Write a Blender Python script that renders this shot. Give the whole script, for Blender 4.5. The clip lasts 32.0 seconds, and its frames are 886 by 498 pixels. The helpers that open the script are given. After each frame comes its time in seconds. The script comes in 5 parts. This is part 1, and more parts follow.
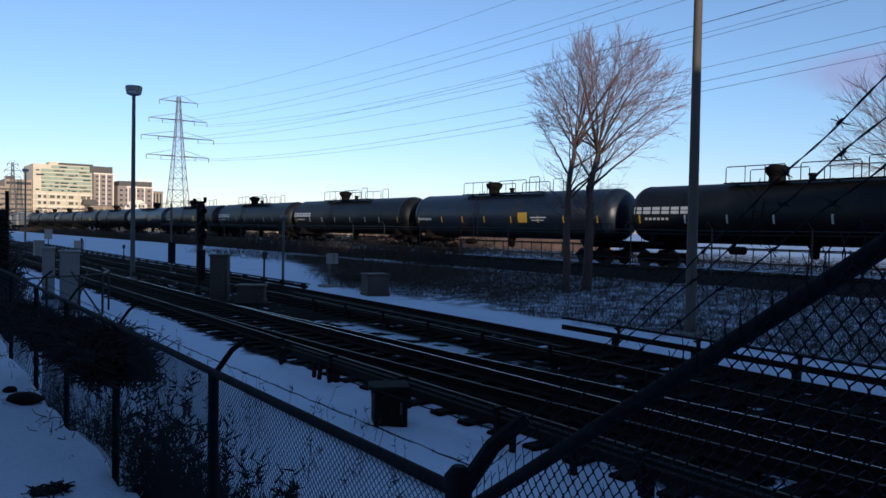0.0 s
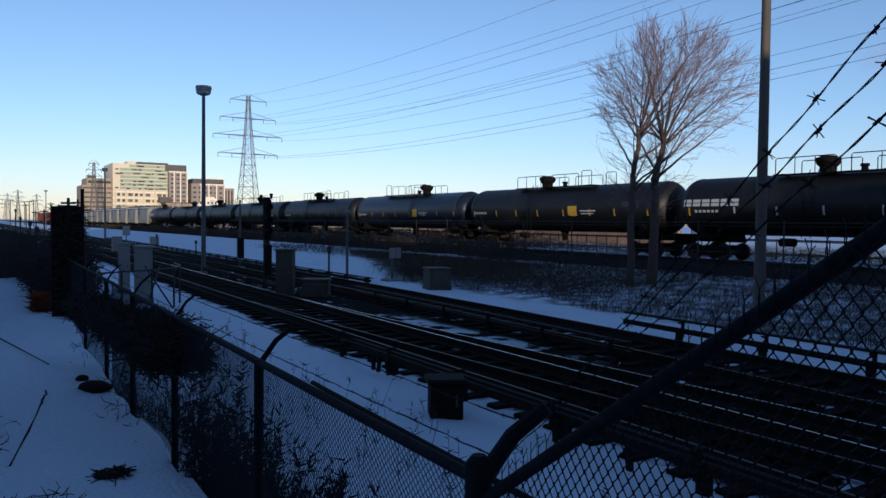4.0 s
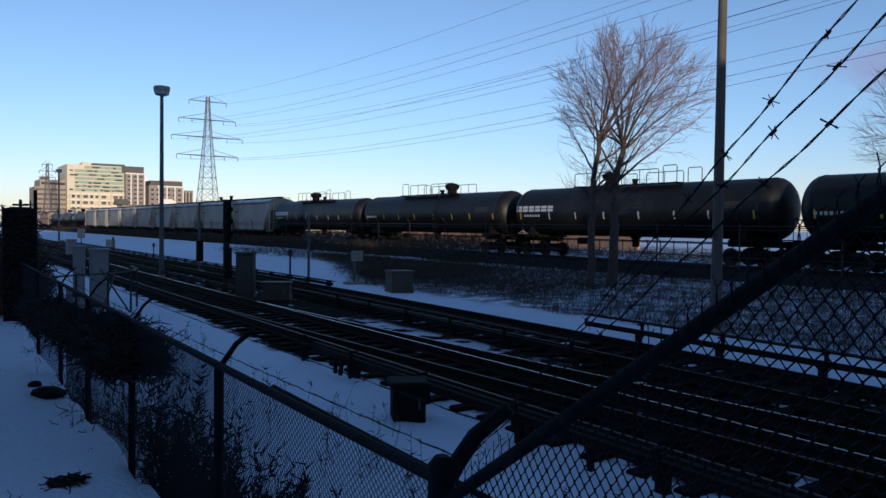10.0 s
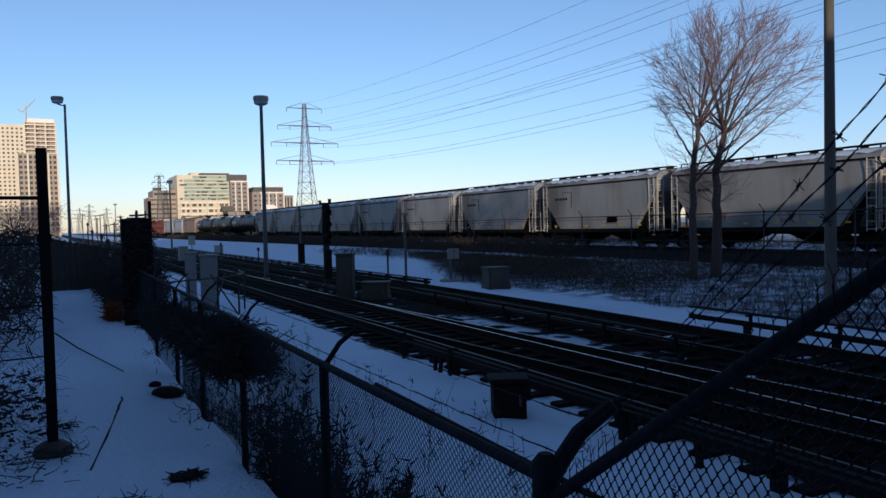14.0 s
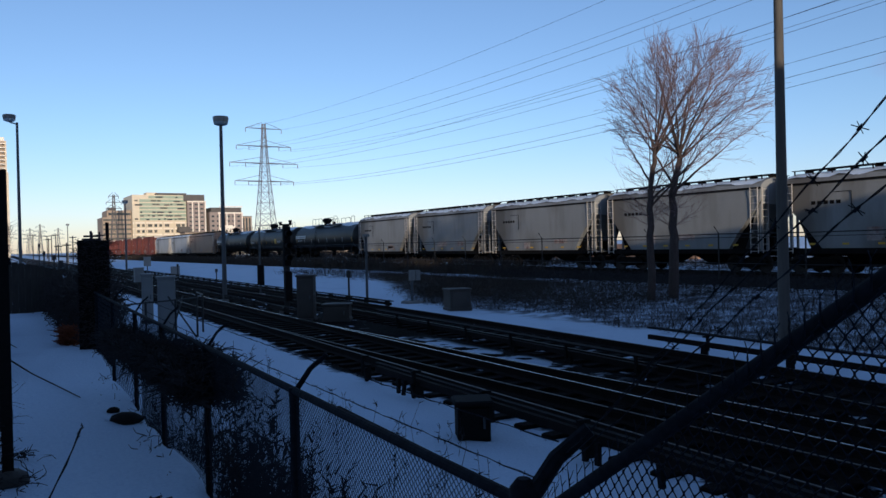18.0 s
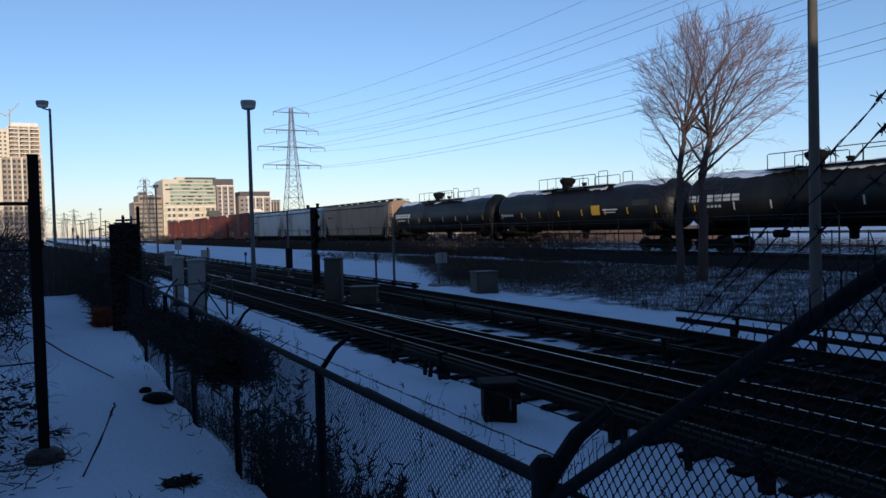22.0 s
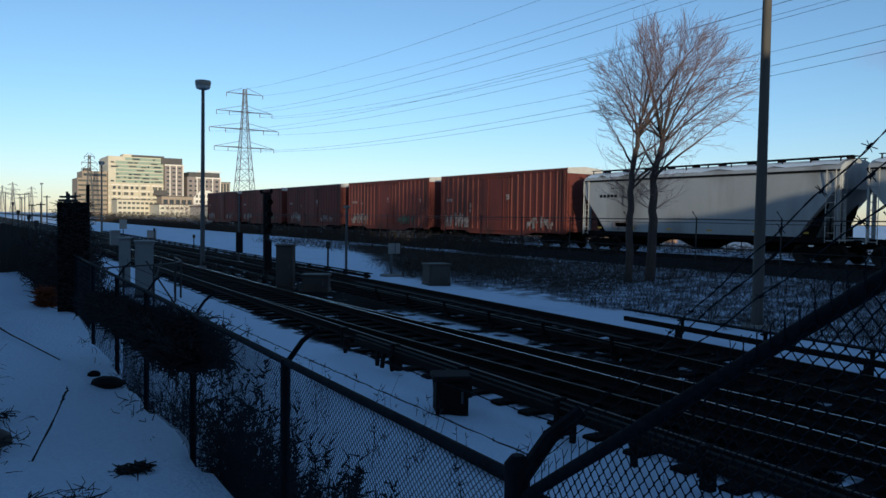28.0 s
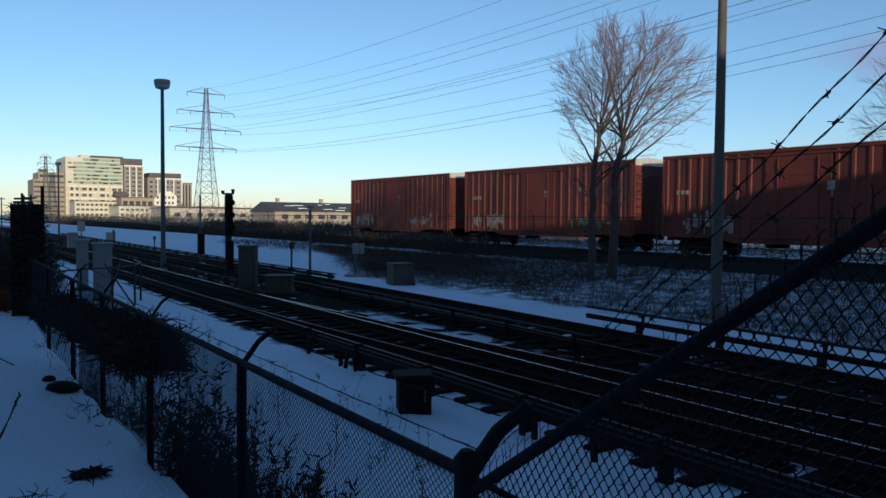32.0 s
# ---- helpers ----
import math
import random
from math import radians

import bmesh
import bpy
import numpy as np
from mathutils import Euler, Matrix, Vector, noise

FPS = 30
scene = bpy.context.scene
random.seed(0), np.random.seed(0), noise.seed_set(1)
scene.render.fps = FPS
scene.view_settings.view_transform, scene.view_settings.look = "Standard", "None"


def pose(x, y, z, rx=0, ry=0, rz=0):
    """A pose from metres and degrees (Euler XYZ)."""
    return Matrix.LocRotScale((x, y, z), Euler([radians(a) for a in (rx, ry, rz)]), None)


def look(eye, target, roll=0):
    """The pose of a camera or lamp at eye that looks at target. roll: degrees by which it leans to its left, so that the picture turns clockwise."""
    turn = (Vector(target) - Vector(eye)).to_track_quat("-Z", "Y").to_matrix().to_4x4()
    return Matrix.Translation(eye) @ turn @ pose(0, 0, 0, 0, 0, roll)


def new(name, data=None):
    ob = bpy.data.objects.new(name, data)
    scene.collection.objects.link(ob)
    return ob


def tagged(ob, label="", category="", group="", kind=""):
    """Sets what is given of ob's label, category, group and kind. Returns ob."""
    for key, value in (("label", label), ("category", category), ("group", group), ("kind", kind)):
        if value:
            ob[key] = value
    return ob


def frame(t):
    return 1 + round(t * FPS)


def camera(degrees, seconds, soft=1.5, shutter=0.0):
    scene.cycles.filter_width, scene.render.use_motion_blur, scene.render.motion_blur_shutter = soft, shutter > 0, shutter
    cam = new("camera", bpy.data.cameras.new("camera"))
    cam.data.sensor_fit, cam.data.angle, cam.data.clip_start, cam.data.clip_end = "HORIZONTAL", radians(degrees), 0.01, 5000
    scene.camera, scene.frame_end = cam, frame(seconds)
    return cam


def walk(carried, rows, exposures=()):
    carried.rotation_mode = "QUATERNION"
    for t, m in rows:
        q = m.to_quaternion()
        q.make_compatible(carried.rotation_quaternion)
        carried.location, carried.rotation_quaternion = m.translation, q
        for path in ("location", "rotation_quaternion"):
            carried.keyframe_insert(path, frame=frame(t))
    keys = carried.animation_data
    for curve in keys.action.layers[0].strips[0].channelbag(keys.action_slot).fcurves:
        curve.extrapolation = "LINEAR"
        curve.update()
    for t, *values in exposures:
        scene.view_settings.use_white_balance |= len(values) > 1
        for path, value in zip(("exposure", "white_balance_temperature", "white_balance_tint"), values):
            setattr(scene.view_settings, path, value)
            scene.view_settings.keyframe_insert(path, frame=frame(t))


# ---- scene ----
cam = camera(60.5, 32.0)
PATH = [
    (0, (-0.09, 0.083, 2.214), (1.109, 1.683, 2.164), 1.0),
    (0.5, (-0.056, 0.058, 2.214), (1.087, 1.699, 2.165), 0.9),
    (1, (-0.03, 0.036, 2.214), (1.081, 1.699, 2.169), 0.5),
    (1.5, (-0.014, 0.023, 2.213), (1.075, 1.7, 2.192), 0.1),
    (2, (-0.006, 0.019, 2.209), (1.06, 1.711, 2.186), 0.1),
    (2.5, (-0.002, 0.011, 2.207), (1.044, 1.716, 2.178), -0.3),
    (3, (0.001, 0.004, 2.205), (1.048, 1.708, 2.161), -0.1),
    (3.5, (0.008, 0.006, 2.202), (1.056, 1.708, 2.138), 0.5),
    (5.5, (-0.019, 0.024, 2.209), (1.062, 1.705, 2.137), 0.2),
    (6, (-0.018, 0.022, 2.206), (1.052, 1.71, 2.133), 0.0),
    (6.5, (-0.012, 0.022, 2.204), (1.046, 1.718, 2.126), -0.0),
    (7, (-0.011, 0.019, 2.203), (1.034, 1.723, 2.135), 0.1),
    (7.5, (-0.011, 0.013, 2.205), (1.037, 1.716, 2.142), -0.2),
    (8, (-0.01, 0.01, 2.205), (1.044, 1.708, 2.14), -0.1),
    (8.5, (-0.007, 0.017, 2.204), (1.062, 1.707, 2.156), 0.7),
    (9, (0.004, 0.015, 2.196), (1.147, 1.654, 2.104), 1.5),
    (9.5, (0.0, 0.01, 2.197), (1.179, 1.624, 2.112), 1.1),
    (10, (0.001, 0.01, 2.198), (1.142, 1.652, 2.14), 0.7),
    (10.5, (0.004, 0.009, 2.198), (1.133, 1.659, 2.135), 0.6),
    (11, (0.006, 0.009, 2.197), (1.121, 1.667, 2.119), 0.3),
    (11.5, (0.006, 0.007, 2.2), (1.115, 1.67, 2.137), 0.3),
    (12, (0.0, 0.003, 2.205), (1.078, 1.687, 2.154), -0.7),
    (12.5, (0.006, 0.004, 2.201), (1.077, 1.691, 2.136), -1.2),
    (13, (0.0, 0.0, 2.2), (1.028, 1.714, 2.128), -1.6),
    (13.5, (0.0, 0.013, 2.199), (0.949, 1.772, 2.134), -1.3),
    (14, (0.0, 0.013, 2.201), (0.926, 1.784, 2.135), -1.4),
    (14.5, (-0.002, 0.012, 2.201), (0.917, 1.788, 2.141), -1.3),
    (16.5, (-0.045, 0.022, 2.206), (0.924, 1.771, 2.162), -1.7),
    (17, (-0.058, 0.006, 2.22), (0.938, 1.74, 2.177), -1.5),
    (17.5, (-0.057, 0.01, 2.221), (0.963, 1.73, 2.177), -1.1),
    (18, (-0.063, 0.004, 2.223), (0.956, 1.724, 2.21), -1.3),
    (18.5, (-0.068, -0.004, 2.224), (0.953, 1.716, 2.207), -1.6),
    (19, (-0.069, -0.012, 2.225), (0.953, 1.707, 2.201), -1.4),
    (19.5, (-0.062, -0.011, 2.215), (0.931, 1.724, 2.174), -1.2),
    (20, (-0.062, -0.009, 2.214), (0.904, 1.741, 2.161), -1.0),
    (20.5, (-0.057, -0.005, 2.214), (0.905, 1.747, 2.158), -1.2),
    (21, (-0.056, -0.009, 2.213), (0.906, 1.744, 2.153), -1.1),
    (21.5, (-0.05, -0.002, 2.208), (0.904, 1.754, 2.147), -1.1),
    (22, (-0.05, -0.009, 2.212), (0.906, 1.747, 2.156), -1.5),
    (22.5, (-0.05, 0.0, 2.211), (0.924, 1.745, 2.158), -1.3),
    (23, (-0.033, 0.014, 2.217), (1.033, 1.706, 2.224), -2.5),
    (23.5, (-0.031, 0.019, 2.209), (1.133, 1.645, 2.219), -1.4),
    (24, (-0.064, -0.025, 2.218), (1.057, 1.632, 2.209), -1.5),
    (24.5, (-0.06, -0.021, 2.219), (0.943, 1.71, 2.196), -1.9),
    (25, (-0.045, -0.003, 2.209), (0.901, 1.759, 2.188), -1.7),
    (25.5, (-0.041, -0.005, 2.215), (0.906, 1.756, 2.208), -1.9),
    (27.5, (-0.147, 0.009, 2.247), (0.889, 1.718, 2.161), 0.5),
    (28, (-0.158, -0.011, 2.249), (0.909, 1.679, 2.168), 0.9),
    (28.5, (-0.153, -0.051, 2.252), (0.92, 1.636, 2.182), 1.7),
    (29, (-0.154, -0.05, 2.257), (0.908, 1.644, 2.197), -0.1),
    (29.5, (-0.145, -0.046, 2.252), (0.94, 1.633, 2.181), -0.2),
    (30, (-0.14, -0.044, 2.255), (0.947, 1.634, 2.218), 0.1),
    (30.5, (-0.144, -0.05, 2.249), (0.948, 1.624, 2.191), -0.1),
    (31, (-0.134, -0.056, 2.249), (0.979, 1.604, 2.182), 0.1),
    (31.5, (-0.136, -0.064, 2.25), (0.98, 1.595, 2.175), 0.2),
    (32, (-0.133, -0.06, 2.248), (1.009, 1.579, 2.167), 0.5),
]
walk(cam, [(t, look(eye, target, roll)) for t, eye, target, roll in PATH], [(0.0, 0.22, 5300, 15), (1.2, 0.08, 5300, 15), (22.5, 0.08, 5300, 15), (24.5, 0.08, 5200, 4), (32.0, 0.08, 5200, 4)])


# ---- world, sun, light ----
SUN_EL, SUN_AZ = 7.5, (0.30, 1.0)          # the low sun stands behind the camera and shines along the tracks
world = bpy.data.worlds.new("world")
scene.world = world
world.use_nodes = True
wn = world.node_tree.nodes
sky = wn.new("ShaderNodeTexSky")
sky.sky_type, sky.sun_disc = 'NISHITA', False
sky.sun_elevation = radians(SUN_EL)
sky.sun_rotation = math.atan2(-SUN_AZ[0], -SUN_AZ[1])
sky.air_density, sky.dust_density, sky.ozone_density = 0.8, 0.35, 1.5
wn["Background"].inputs["Strength"].default_value = 0.15
haze = wn.new("ShaderNodeHueSaturation")          # thin winter haze
haze.inputs["Saturation"].default_value = 0.92
world.node_tree.links.new(sky.outputs["Color"], haze.inputs["Color"])
# a small lavender cloud low in the sky to the east
wl = world.node_tree.links
where = wn.new("ShaderNodeTexCoord")
ragged = wn.new("ShaderNodeTexNoise")
ragged.inputs["Scale"].default_value, ragged.inputs["Detail"].default_value = 14.0, 7.0
wl.new(where.outputs["Generated"], ragged.inputs["Vector"])
shift = wn.new("ShaderNodeVectorMath")
shift.operation = 'SUBTRACT'
shift.inputs[1].default_value = (0.892, 0.412, 0.187)
wl.new(where.outputs["Generated"], shift.inputs[0])
squash = wn.new("ShaderNodeVectorMath")
squash.operation = 'MULTIPLY'
squash.inputs[1].default_value = (9.0, 9.0, 26.0)
wl.new(shift.outputs["Vector"], squash.inputs[0])
away = wn.new("ShaderNodeVectorMath")
away.operation = 'LENGTH'
wl.new(squash.outputs["Vector"], away.inputs[0])
edge = wn.new("ShaderNodeMath")
edge.operation = 'SUBTRACT'
wl.new(ragged.outputs["Fac"], edge.inputs[0])
wl.new(away.outputs["Value"], edge.inputs[1])
body = wn.new("ShaderNodeMapRange")
body.inputs["From Min"].default_value, body.inputs["From Max"].default_value, body.inputs["To Max"].default_value = -0.30, 0.15, 0.7
wl.new(edge.outputs[0], body.inputs["Value"])
sky_mix = wn.new("ShaderNodeMix")
sky_mix.data_type = 'RGBA'
sky_mix.inputs["B"].default_value = (2.1, 2.1, 2.85, 1)
wl.new(body.outputs[0], sky_mix.inputs["Factor"])
# a faint rosy haze along the horizon
up_part = wn.new("ShaderNodeSeparateXYZ")
wl.new(where.outputs["Generated"], up_part.inputs[0])
low_sky = wn.new("ShaderNodeMapRange")
low_sky.interpolation_type = 'SMOOTHSTEP'
low_sky.inputs["From Min"].default_value, low_sky.inputs["From Max"].default_value = 0.17, -0.01
wl.new(up_part.outputs["Z"], low_sky.inputs["Value"])
rosy = wn.new("ShaderNodeMix")
rosy.data_type, rosy.blend_type = 'RGBA', 'MULTIPLY'
rosy.inputs["B"].default_value = (1.09, 0.955, 0.985, 1)
wl.new(low_sky.outputs[0], rosy.inputs["Factor"])
wl.new(haze.outputs["Color"], rosy.inputs["A"])
wl.new(rosy.outputs["Result"], sky_mix.inputs["A"])
wl.new(sky_mix.outputs["Result"], wn["Background"].inputs["Color"])
sun = new("sun", bpy.data.lights.new("sun", 'SUN'))
sun.data.energy, sun.data.angle, sun.data.color = 3.3, radians(0.6), (1.0, 0.78, 0.47)
sd = Vector((SUN_AZ[0], SUN_AZ[1], 0)).normalized() * math.cos(radians(SUN_EL)) - Vector((0, 0, math.sin(radians(SUN_EL))))
sun.rotation_euler = sd.to_track_quat("-Z", "Y").to_euler()


# ---- materials ----
def mat(name, rgb, rough=0.7, metal=0.0, var=0.35, scale=3.0, fine=40.0, bump=0.15, dirt=None, dirt_amt=0.5, dirt_scale=0.8, stretch=(1, 1, 1), spec=0.3):
    """A painted, weathered or raw surface: base colour with grain at two scales, stains and fine relief."""
    m = bpy.data.materials.new(name)
    m.use_nodes = True
    nt = m.node_tree
    nd, ln = nt.nodes, nt.links
    b = nd["Principled BSDF"]
    tc = nd.new("ShaderNodeTexCoord")
    mp = nd.new("ShaderNodeMapping")
    mp.inputs["Scale"].default_value = stretch
    ln.new(tc.outputs["Object"], mp.inputs["Vector"])
    n1, n2 = nd.new("ShaderNodeTexNoise"), nd.new("ShaderNodeTexNoise")
    for n, s, d in ((n1, scale, 6.0), (n2, fine, 3.0)):
        n.inputs["Scale"].default_value, n.inputs["Detail"].default_value = s, d
        ln.new(mp.outputs["Vector"], n.inputs["Vector"])
    add = nd.new("ShaderNodeMath")
    add.operation = 'ADD'
    ln.new(n1.outputs["Fac"], add.inputs[0])
    ln.new(n2.outputs["Fac"], add.inputs[1])
    r = nd.new("ShaderNodeMapRange")
    r.inputs["From Min"].default_value, r.inputs["From Max"].default_value = 0.6, 1.4
    r.inputs["To Min"].default_value, r.inputs["To Max"].default_value = 1 - var, 1 + var
    ln.new(add.outputs[0], r.inputs["Value"])
    sc = nd.new("ShaderNodeVectorMath")
    sc.operation = 'SCALE'
    sc.inputs[0].default_value = rgb
    ln.new(r.outputs[0], sc.inputs["Scale"])
    col = sc.outputs["Vector"]
    if dirt:
        n3 = nd.new("ShaderNodeTexNoise")
        n3.inputs["Scale"].default_value, n3.inputs["Detail"].default_value = dirt_scale, 8.0
        ln.new(mp.outputs["Vector"], n3.inputs["Vector"])
        cr = nd.new("ShaderNodeMapRange")
        cr.inputs["From Min"].default_value, cr.inputs["From Max"].default_value = 0.62 - 0.3 * dirt_amt, 0.75 - 0.1 * dirt_amt
        ln.new(n3.outputs["Fac"], cr.inputs["Value"])
        mx = nd.new("ShaderNodeMix")
        mx.data_type = 'RGBA'
        ln.new(cr.outputs[0], mx.inputs["Factor"])
        ln.new(col, mx.inputs["A"])
        mx.inputs["B"].default_value = (*dirt, 1)
        col = mx.outputs["Result"]
    ln.new(col, b.inputs["Base Color"])
    b.inputs["Roughness"].default_value, b.inputs["Metallic"].default_value = rough, metal
    b.inputs["Specular IOR Level"].default_value = spec
    if bump:
        bp = nd.new("ShaderNodeBump")
        bp.inputs["Strength"].default_value, bp.inputs["Distance"].default_value = bump, 0.02
        ln.new(add.outputs[0], bp.inputs["Height"])
        ln.new(bp.outputs["Normal"], b.inputs["Normal"])
    return m


def ground_material():
    """Snow, dark ballast in the track beds, thin snow with dead grass towards the freight line."""
    m = bpy.data.materials.new("ground_cover")
    m.use_nodes = True
    nd, ln = m.node_tree.nodes, m.node_tree.links
    b = nd["Principled BSDF"]
    geo = nd.new("ShaderNodeNewGeometry")
    sep = nd.new("ShaderNodeSeparateXYZ")
    ln.new(geo.outputs["Position"], sep.inputs[0])

    def noise_(scale, detail=6.0):
        n = nd.new("ShaderNodeTexNoise")
        n.inputs["Scale"].default_value, n.inputs["Detail"].default_value = scale, detail
        ln.new(geo.outputs["Position"], n.inputs["Vector"])
        return n.outputs["Fac"]

    def op(kind, a, b_, c=None):
        n = nd.new("ShaderNodeMath")
        n.operation = kind
        for i, v in enumerate((a, b_) if c is None else (a, b_, c)):
            if isinstance(v, (int, float)):
                n.inputs[i].default_value = v
            else:
                ln.new(v, n.inputs[i])
        return n.outputs[0]

    def ramp(v, lo, hi):
        n = nd.new("ShaderNodeMapRange")
        n.interpolation_type = 'SMOOTHSTEP'
        n.inputs["From Min"].default_value, n.inputs["From Max"].default_value = lo, hi
        ln.new(v, n.inputs["Value"])
        return n.outputs[0]

    def mix(f, a, b_):
        n = nd.new("ShaderNodeMix")
        n.data_type = 'RGBA'
        ln.new(f, n.inputs["Factor"])
        for k, v in (("A", a), ("B", b_)):
            if isinstance(v, tuple):
                n.inputs[k].default_value = (*v, 1)
            else:
                ln.new(v, n.inputs[k])
        return n.outputs["Result"]

    n_big, n_mid, n_fine = noise_(0.35), noise_(1.6, 9.0), noise_(28.0, 4.0)
    # the track beds bend a little with distance
    y = op('MAXIMUM', op('MINIMUM', sep.outputs["Y"], 34.0), 4.0)
    xw = op('ADD', op('SUBTRACT', sep.outputs["X"], op('MULTIPLY', y, 0.03)), op('MULTIPLY', op('SUBTRACT', n_mid, 0.5), 1.3))
    xe = op('SUBTRACT', xw, op('MULTIPLY', ramp(sep.outputs["Y"], 23.0, 32.0), 0.9))
    xn = op('SUBTRACT', xw, op('MULTIPLY', ramp(sep.outputs["Y"], 14.0, 9.0), 0.55))
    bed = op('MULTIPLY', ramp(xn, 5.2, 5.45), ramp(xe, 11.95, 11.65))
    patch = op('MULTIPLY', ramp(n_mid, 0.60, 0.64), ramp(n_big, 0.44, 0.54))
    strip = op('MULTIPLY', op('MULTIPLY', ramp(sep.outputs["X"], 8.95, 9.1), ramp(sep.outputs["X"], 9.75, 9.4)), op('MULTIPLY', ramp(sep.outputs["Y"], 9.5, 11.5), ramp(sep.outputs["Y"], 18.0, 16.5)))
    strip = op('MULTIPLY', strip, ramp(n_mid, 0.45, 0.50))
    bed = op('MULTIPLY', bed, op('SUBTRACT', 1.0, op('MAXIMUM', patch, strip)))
    xg = op('SUBTRACT', op('ADD', sep.outputs["X"], op('MULTIPLY', op('SUBTRACT', n_mid, 0.5), 1.6)), op('MULTIPLY', op('MAXIMUM', op('SUBTRACT', sep.outputs["Y"], 26.0), 0.0), 0.35))
    grass = op('MULTIPLY', ramp(xg, 14.2, 15.4), ramp(sep.outputs["X"], 23.9, 23.3))
    dense = ramp(op('ADD', sep.outputs["Y"], op('MULTIPLY', n_big, 8.0)), 25.0, 34.0)
    grass = op('MULTIPLY', grass, op('MAXIMUM', op('MULTIPLY', ramp(n_mid, 0.38, 0.58), 0.72), dense))
    far_bed = op('MULTIPLY', ramp(op('ADD', sep.outputs["X"], n_mid), 25.9, 26.3), ramp(sep.outputs["X"], 37.6, 37.0))
    snow = mix(n_fine, (0.53, 0.63, 0.78), (0.74, 0.83, 0.95))
    snow = mix(ramp(n_big, 0.55, 0.75), snow, (0.53, 0.62, 0.76))
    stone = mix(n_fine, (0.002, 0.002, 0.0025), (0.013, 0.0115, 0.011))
    straw = mix(n_fine, (0.012, 0.010, 0.009), (0.06, 0.046, 0.034))
    beyond = op('MULTIPLY', op('MULTIPLY', ramp(sep.outputs["X"], 37.3, 38.2), ramp(sep.outputs["X"], 80.0, 60.0)), ramp(n_mid, 0.40, 0.58))
    grass = op('MAXIMUM', grass, beyond)
    col = mix(op('MULTIPLY', grass, 0.97), snow, straw)
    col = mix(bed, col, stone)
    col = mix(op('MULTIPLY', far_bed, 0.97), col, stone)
    ln.new(col, b.inputs["Base Color"])
    b.inputs["Roughness"].default_value = 0.95
    b.inputs["Specular IOR Level"].default_value = 0.04
    bp = nd.new("ShaderNodeBump")
    bp.inputs["Strength"].default_value, bp.inputs["Distance"].default_value = 0.6, 0.07
    ln.new(op('ADD', n_fine, op('MULTIPLY', n_mid, 2.0)), bp.inputs["Height"])
    ln.new(bp.outputs["Normal"], b.inputs["Normal"])
    return m


M_GROUND = ground_material()
M_SNOW = mat("snow", (0.74, 0.79, 0.86), 0.7, var=0.08, scale=2, bump=0.3)
M_RAIL = mat("rail_side", (0.012, 0.009, 0.008), 0.85, 0.0, spec=0.15, var=0.4, scale=6)
M_RAILTOP = mat("rail_head_polished", (0.52, 0.50, 0.48), 0.26, 1.0, var=0.1, scale=8, bump=0.03)
M_RAILDULL = mat("rail_head_dull", (0.07, 0.058, 0.05), 0.45, 0.7, var=0.25, scale=8, bump=0.03)
M_TIE = mat("creosoted_timber", (0.010, 0.008, 0.0075), 0.9, spec=0.08, var=0.5, scale=8, stretch=(1, 6, 6), bump=0.4)
M_BOARD = mat("cover_board", (0.012, 0.011, 0.011), 0.85, spec=0.1, var=0.4, scale=5, bump=0.3)
M_GALV = mat("galvanised_steel", (0.10, 0.105, 0.11), 0.55, 0.6, var=0.3, scale=6, bump=0.1)
M_FENCE = mat("dark_fence_pipe", (0.011, 0.012, 0.016), 0.85, 0.0, spec=0.12, var=0.4, scale=10, bump=0.2)
M_WIRE = mat("fence_wire", (0.011, 0.014, 0.022), 0.7, 0.0, spec=0.1, var=0.3, scale=30, bump=0.0)
M_POLE = mat("weathered_pole", (0.105, 0.092, 0.08), 0.8, 0.0, var=0.25, scale=3, stretch=(6, 6, 0.6), bump=0.15)
M_DARKPOLE = mat("dark_steel_pole", (0.035, 0.033, 0.032), 0.6, 0.3, var=0.3, scale=3)
M_CAB = mat("grey_cabinet_paint", (0.23, 0.225, 0.215), 0.6, 0.2, var=0.15, scale=3, dirt=(0.08, 0.07, 0.06), dirt_amt=0.3)
M_CAB2 = mat("brownish_cabinet_paint", (0.07, 0.06, 0.052), 0.7, 0.0, var=0.2, scale=3, dirt=(0.04, 0.035, 0.03), dirt_amt=0.5)
M_CABDARK = mat("dark_cabinet", (0.012, 0.011, 0.011), 0.85, 0.0, spec=0.1, var=0.3, scale=4)
M_CONCRETE = mat("concrete", (0.22, 0.21, 0.2), 0.9, var=0.25, scale=4, bump=0.4)
M_BARK = mat("tree_bark", (0.075, 0.055, 0.048), 0.9, var=0.35, scale=9, bump=0.6, stretch=(3, 3, 0.6))
M_TWIG = mat("twigs", (0.19, 0.125, 0.12), 0.9, var=0.25, scale=4, bump=0)
M_BRUSH = mat("dark_brush", (0.024, 0.021, 0.021), 0.9, var=0.4, scale=4, bump=0)
M_WEED = mat("dry_weed", (0.045, 0.035, 0.027), 0.9, var=0.45, scale=3, bump=0)
M_LAMPGLASS = mat("lamp_lens", (0.32, 0.36, 0.38), 0.25, 0.0, var=0.1, scale=6, bump=0.02)

M_TANK = mat("black_tank_paint", (0.0095, 0.0102, 0.012), 0.45, 0.0, spec=0.24, var=0.4, scale=1.2, dirt=(0.020, 0.0185, 0.018), dirt_amt=0.4, dirt_scale=0.7, stretch=(1, 1, 0.35), bump=0.03)
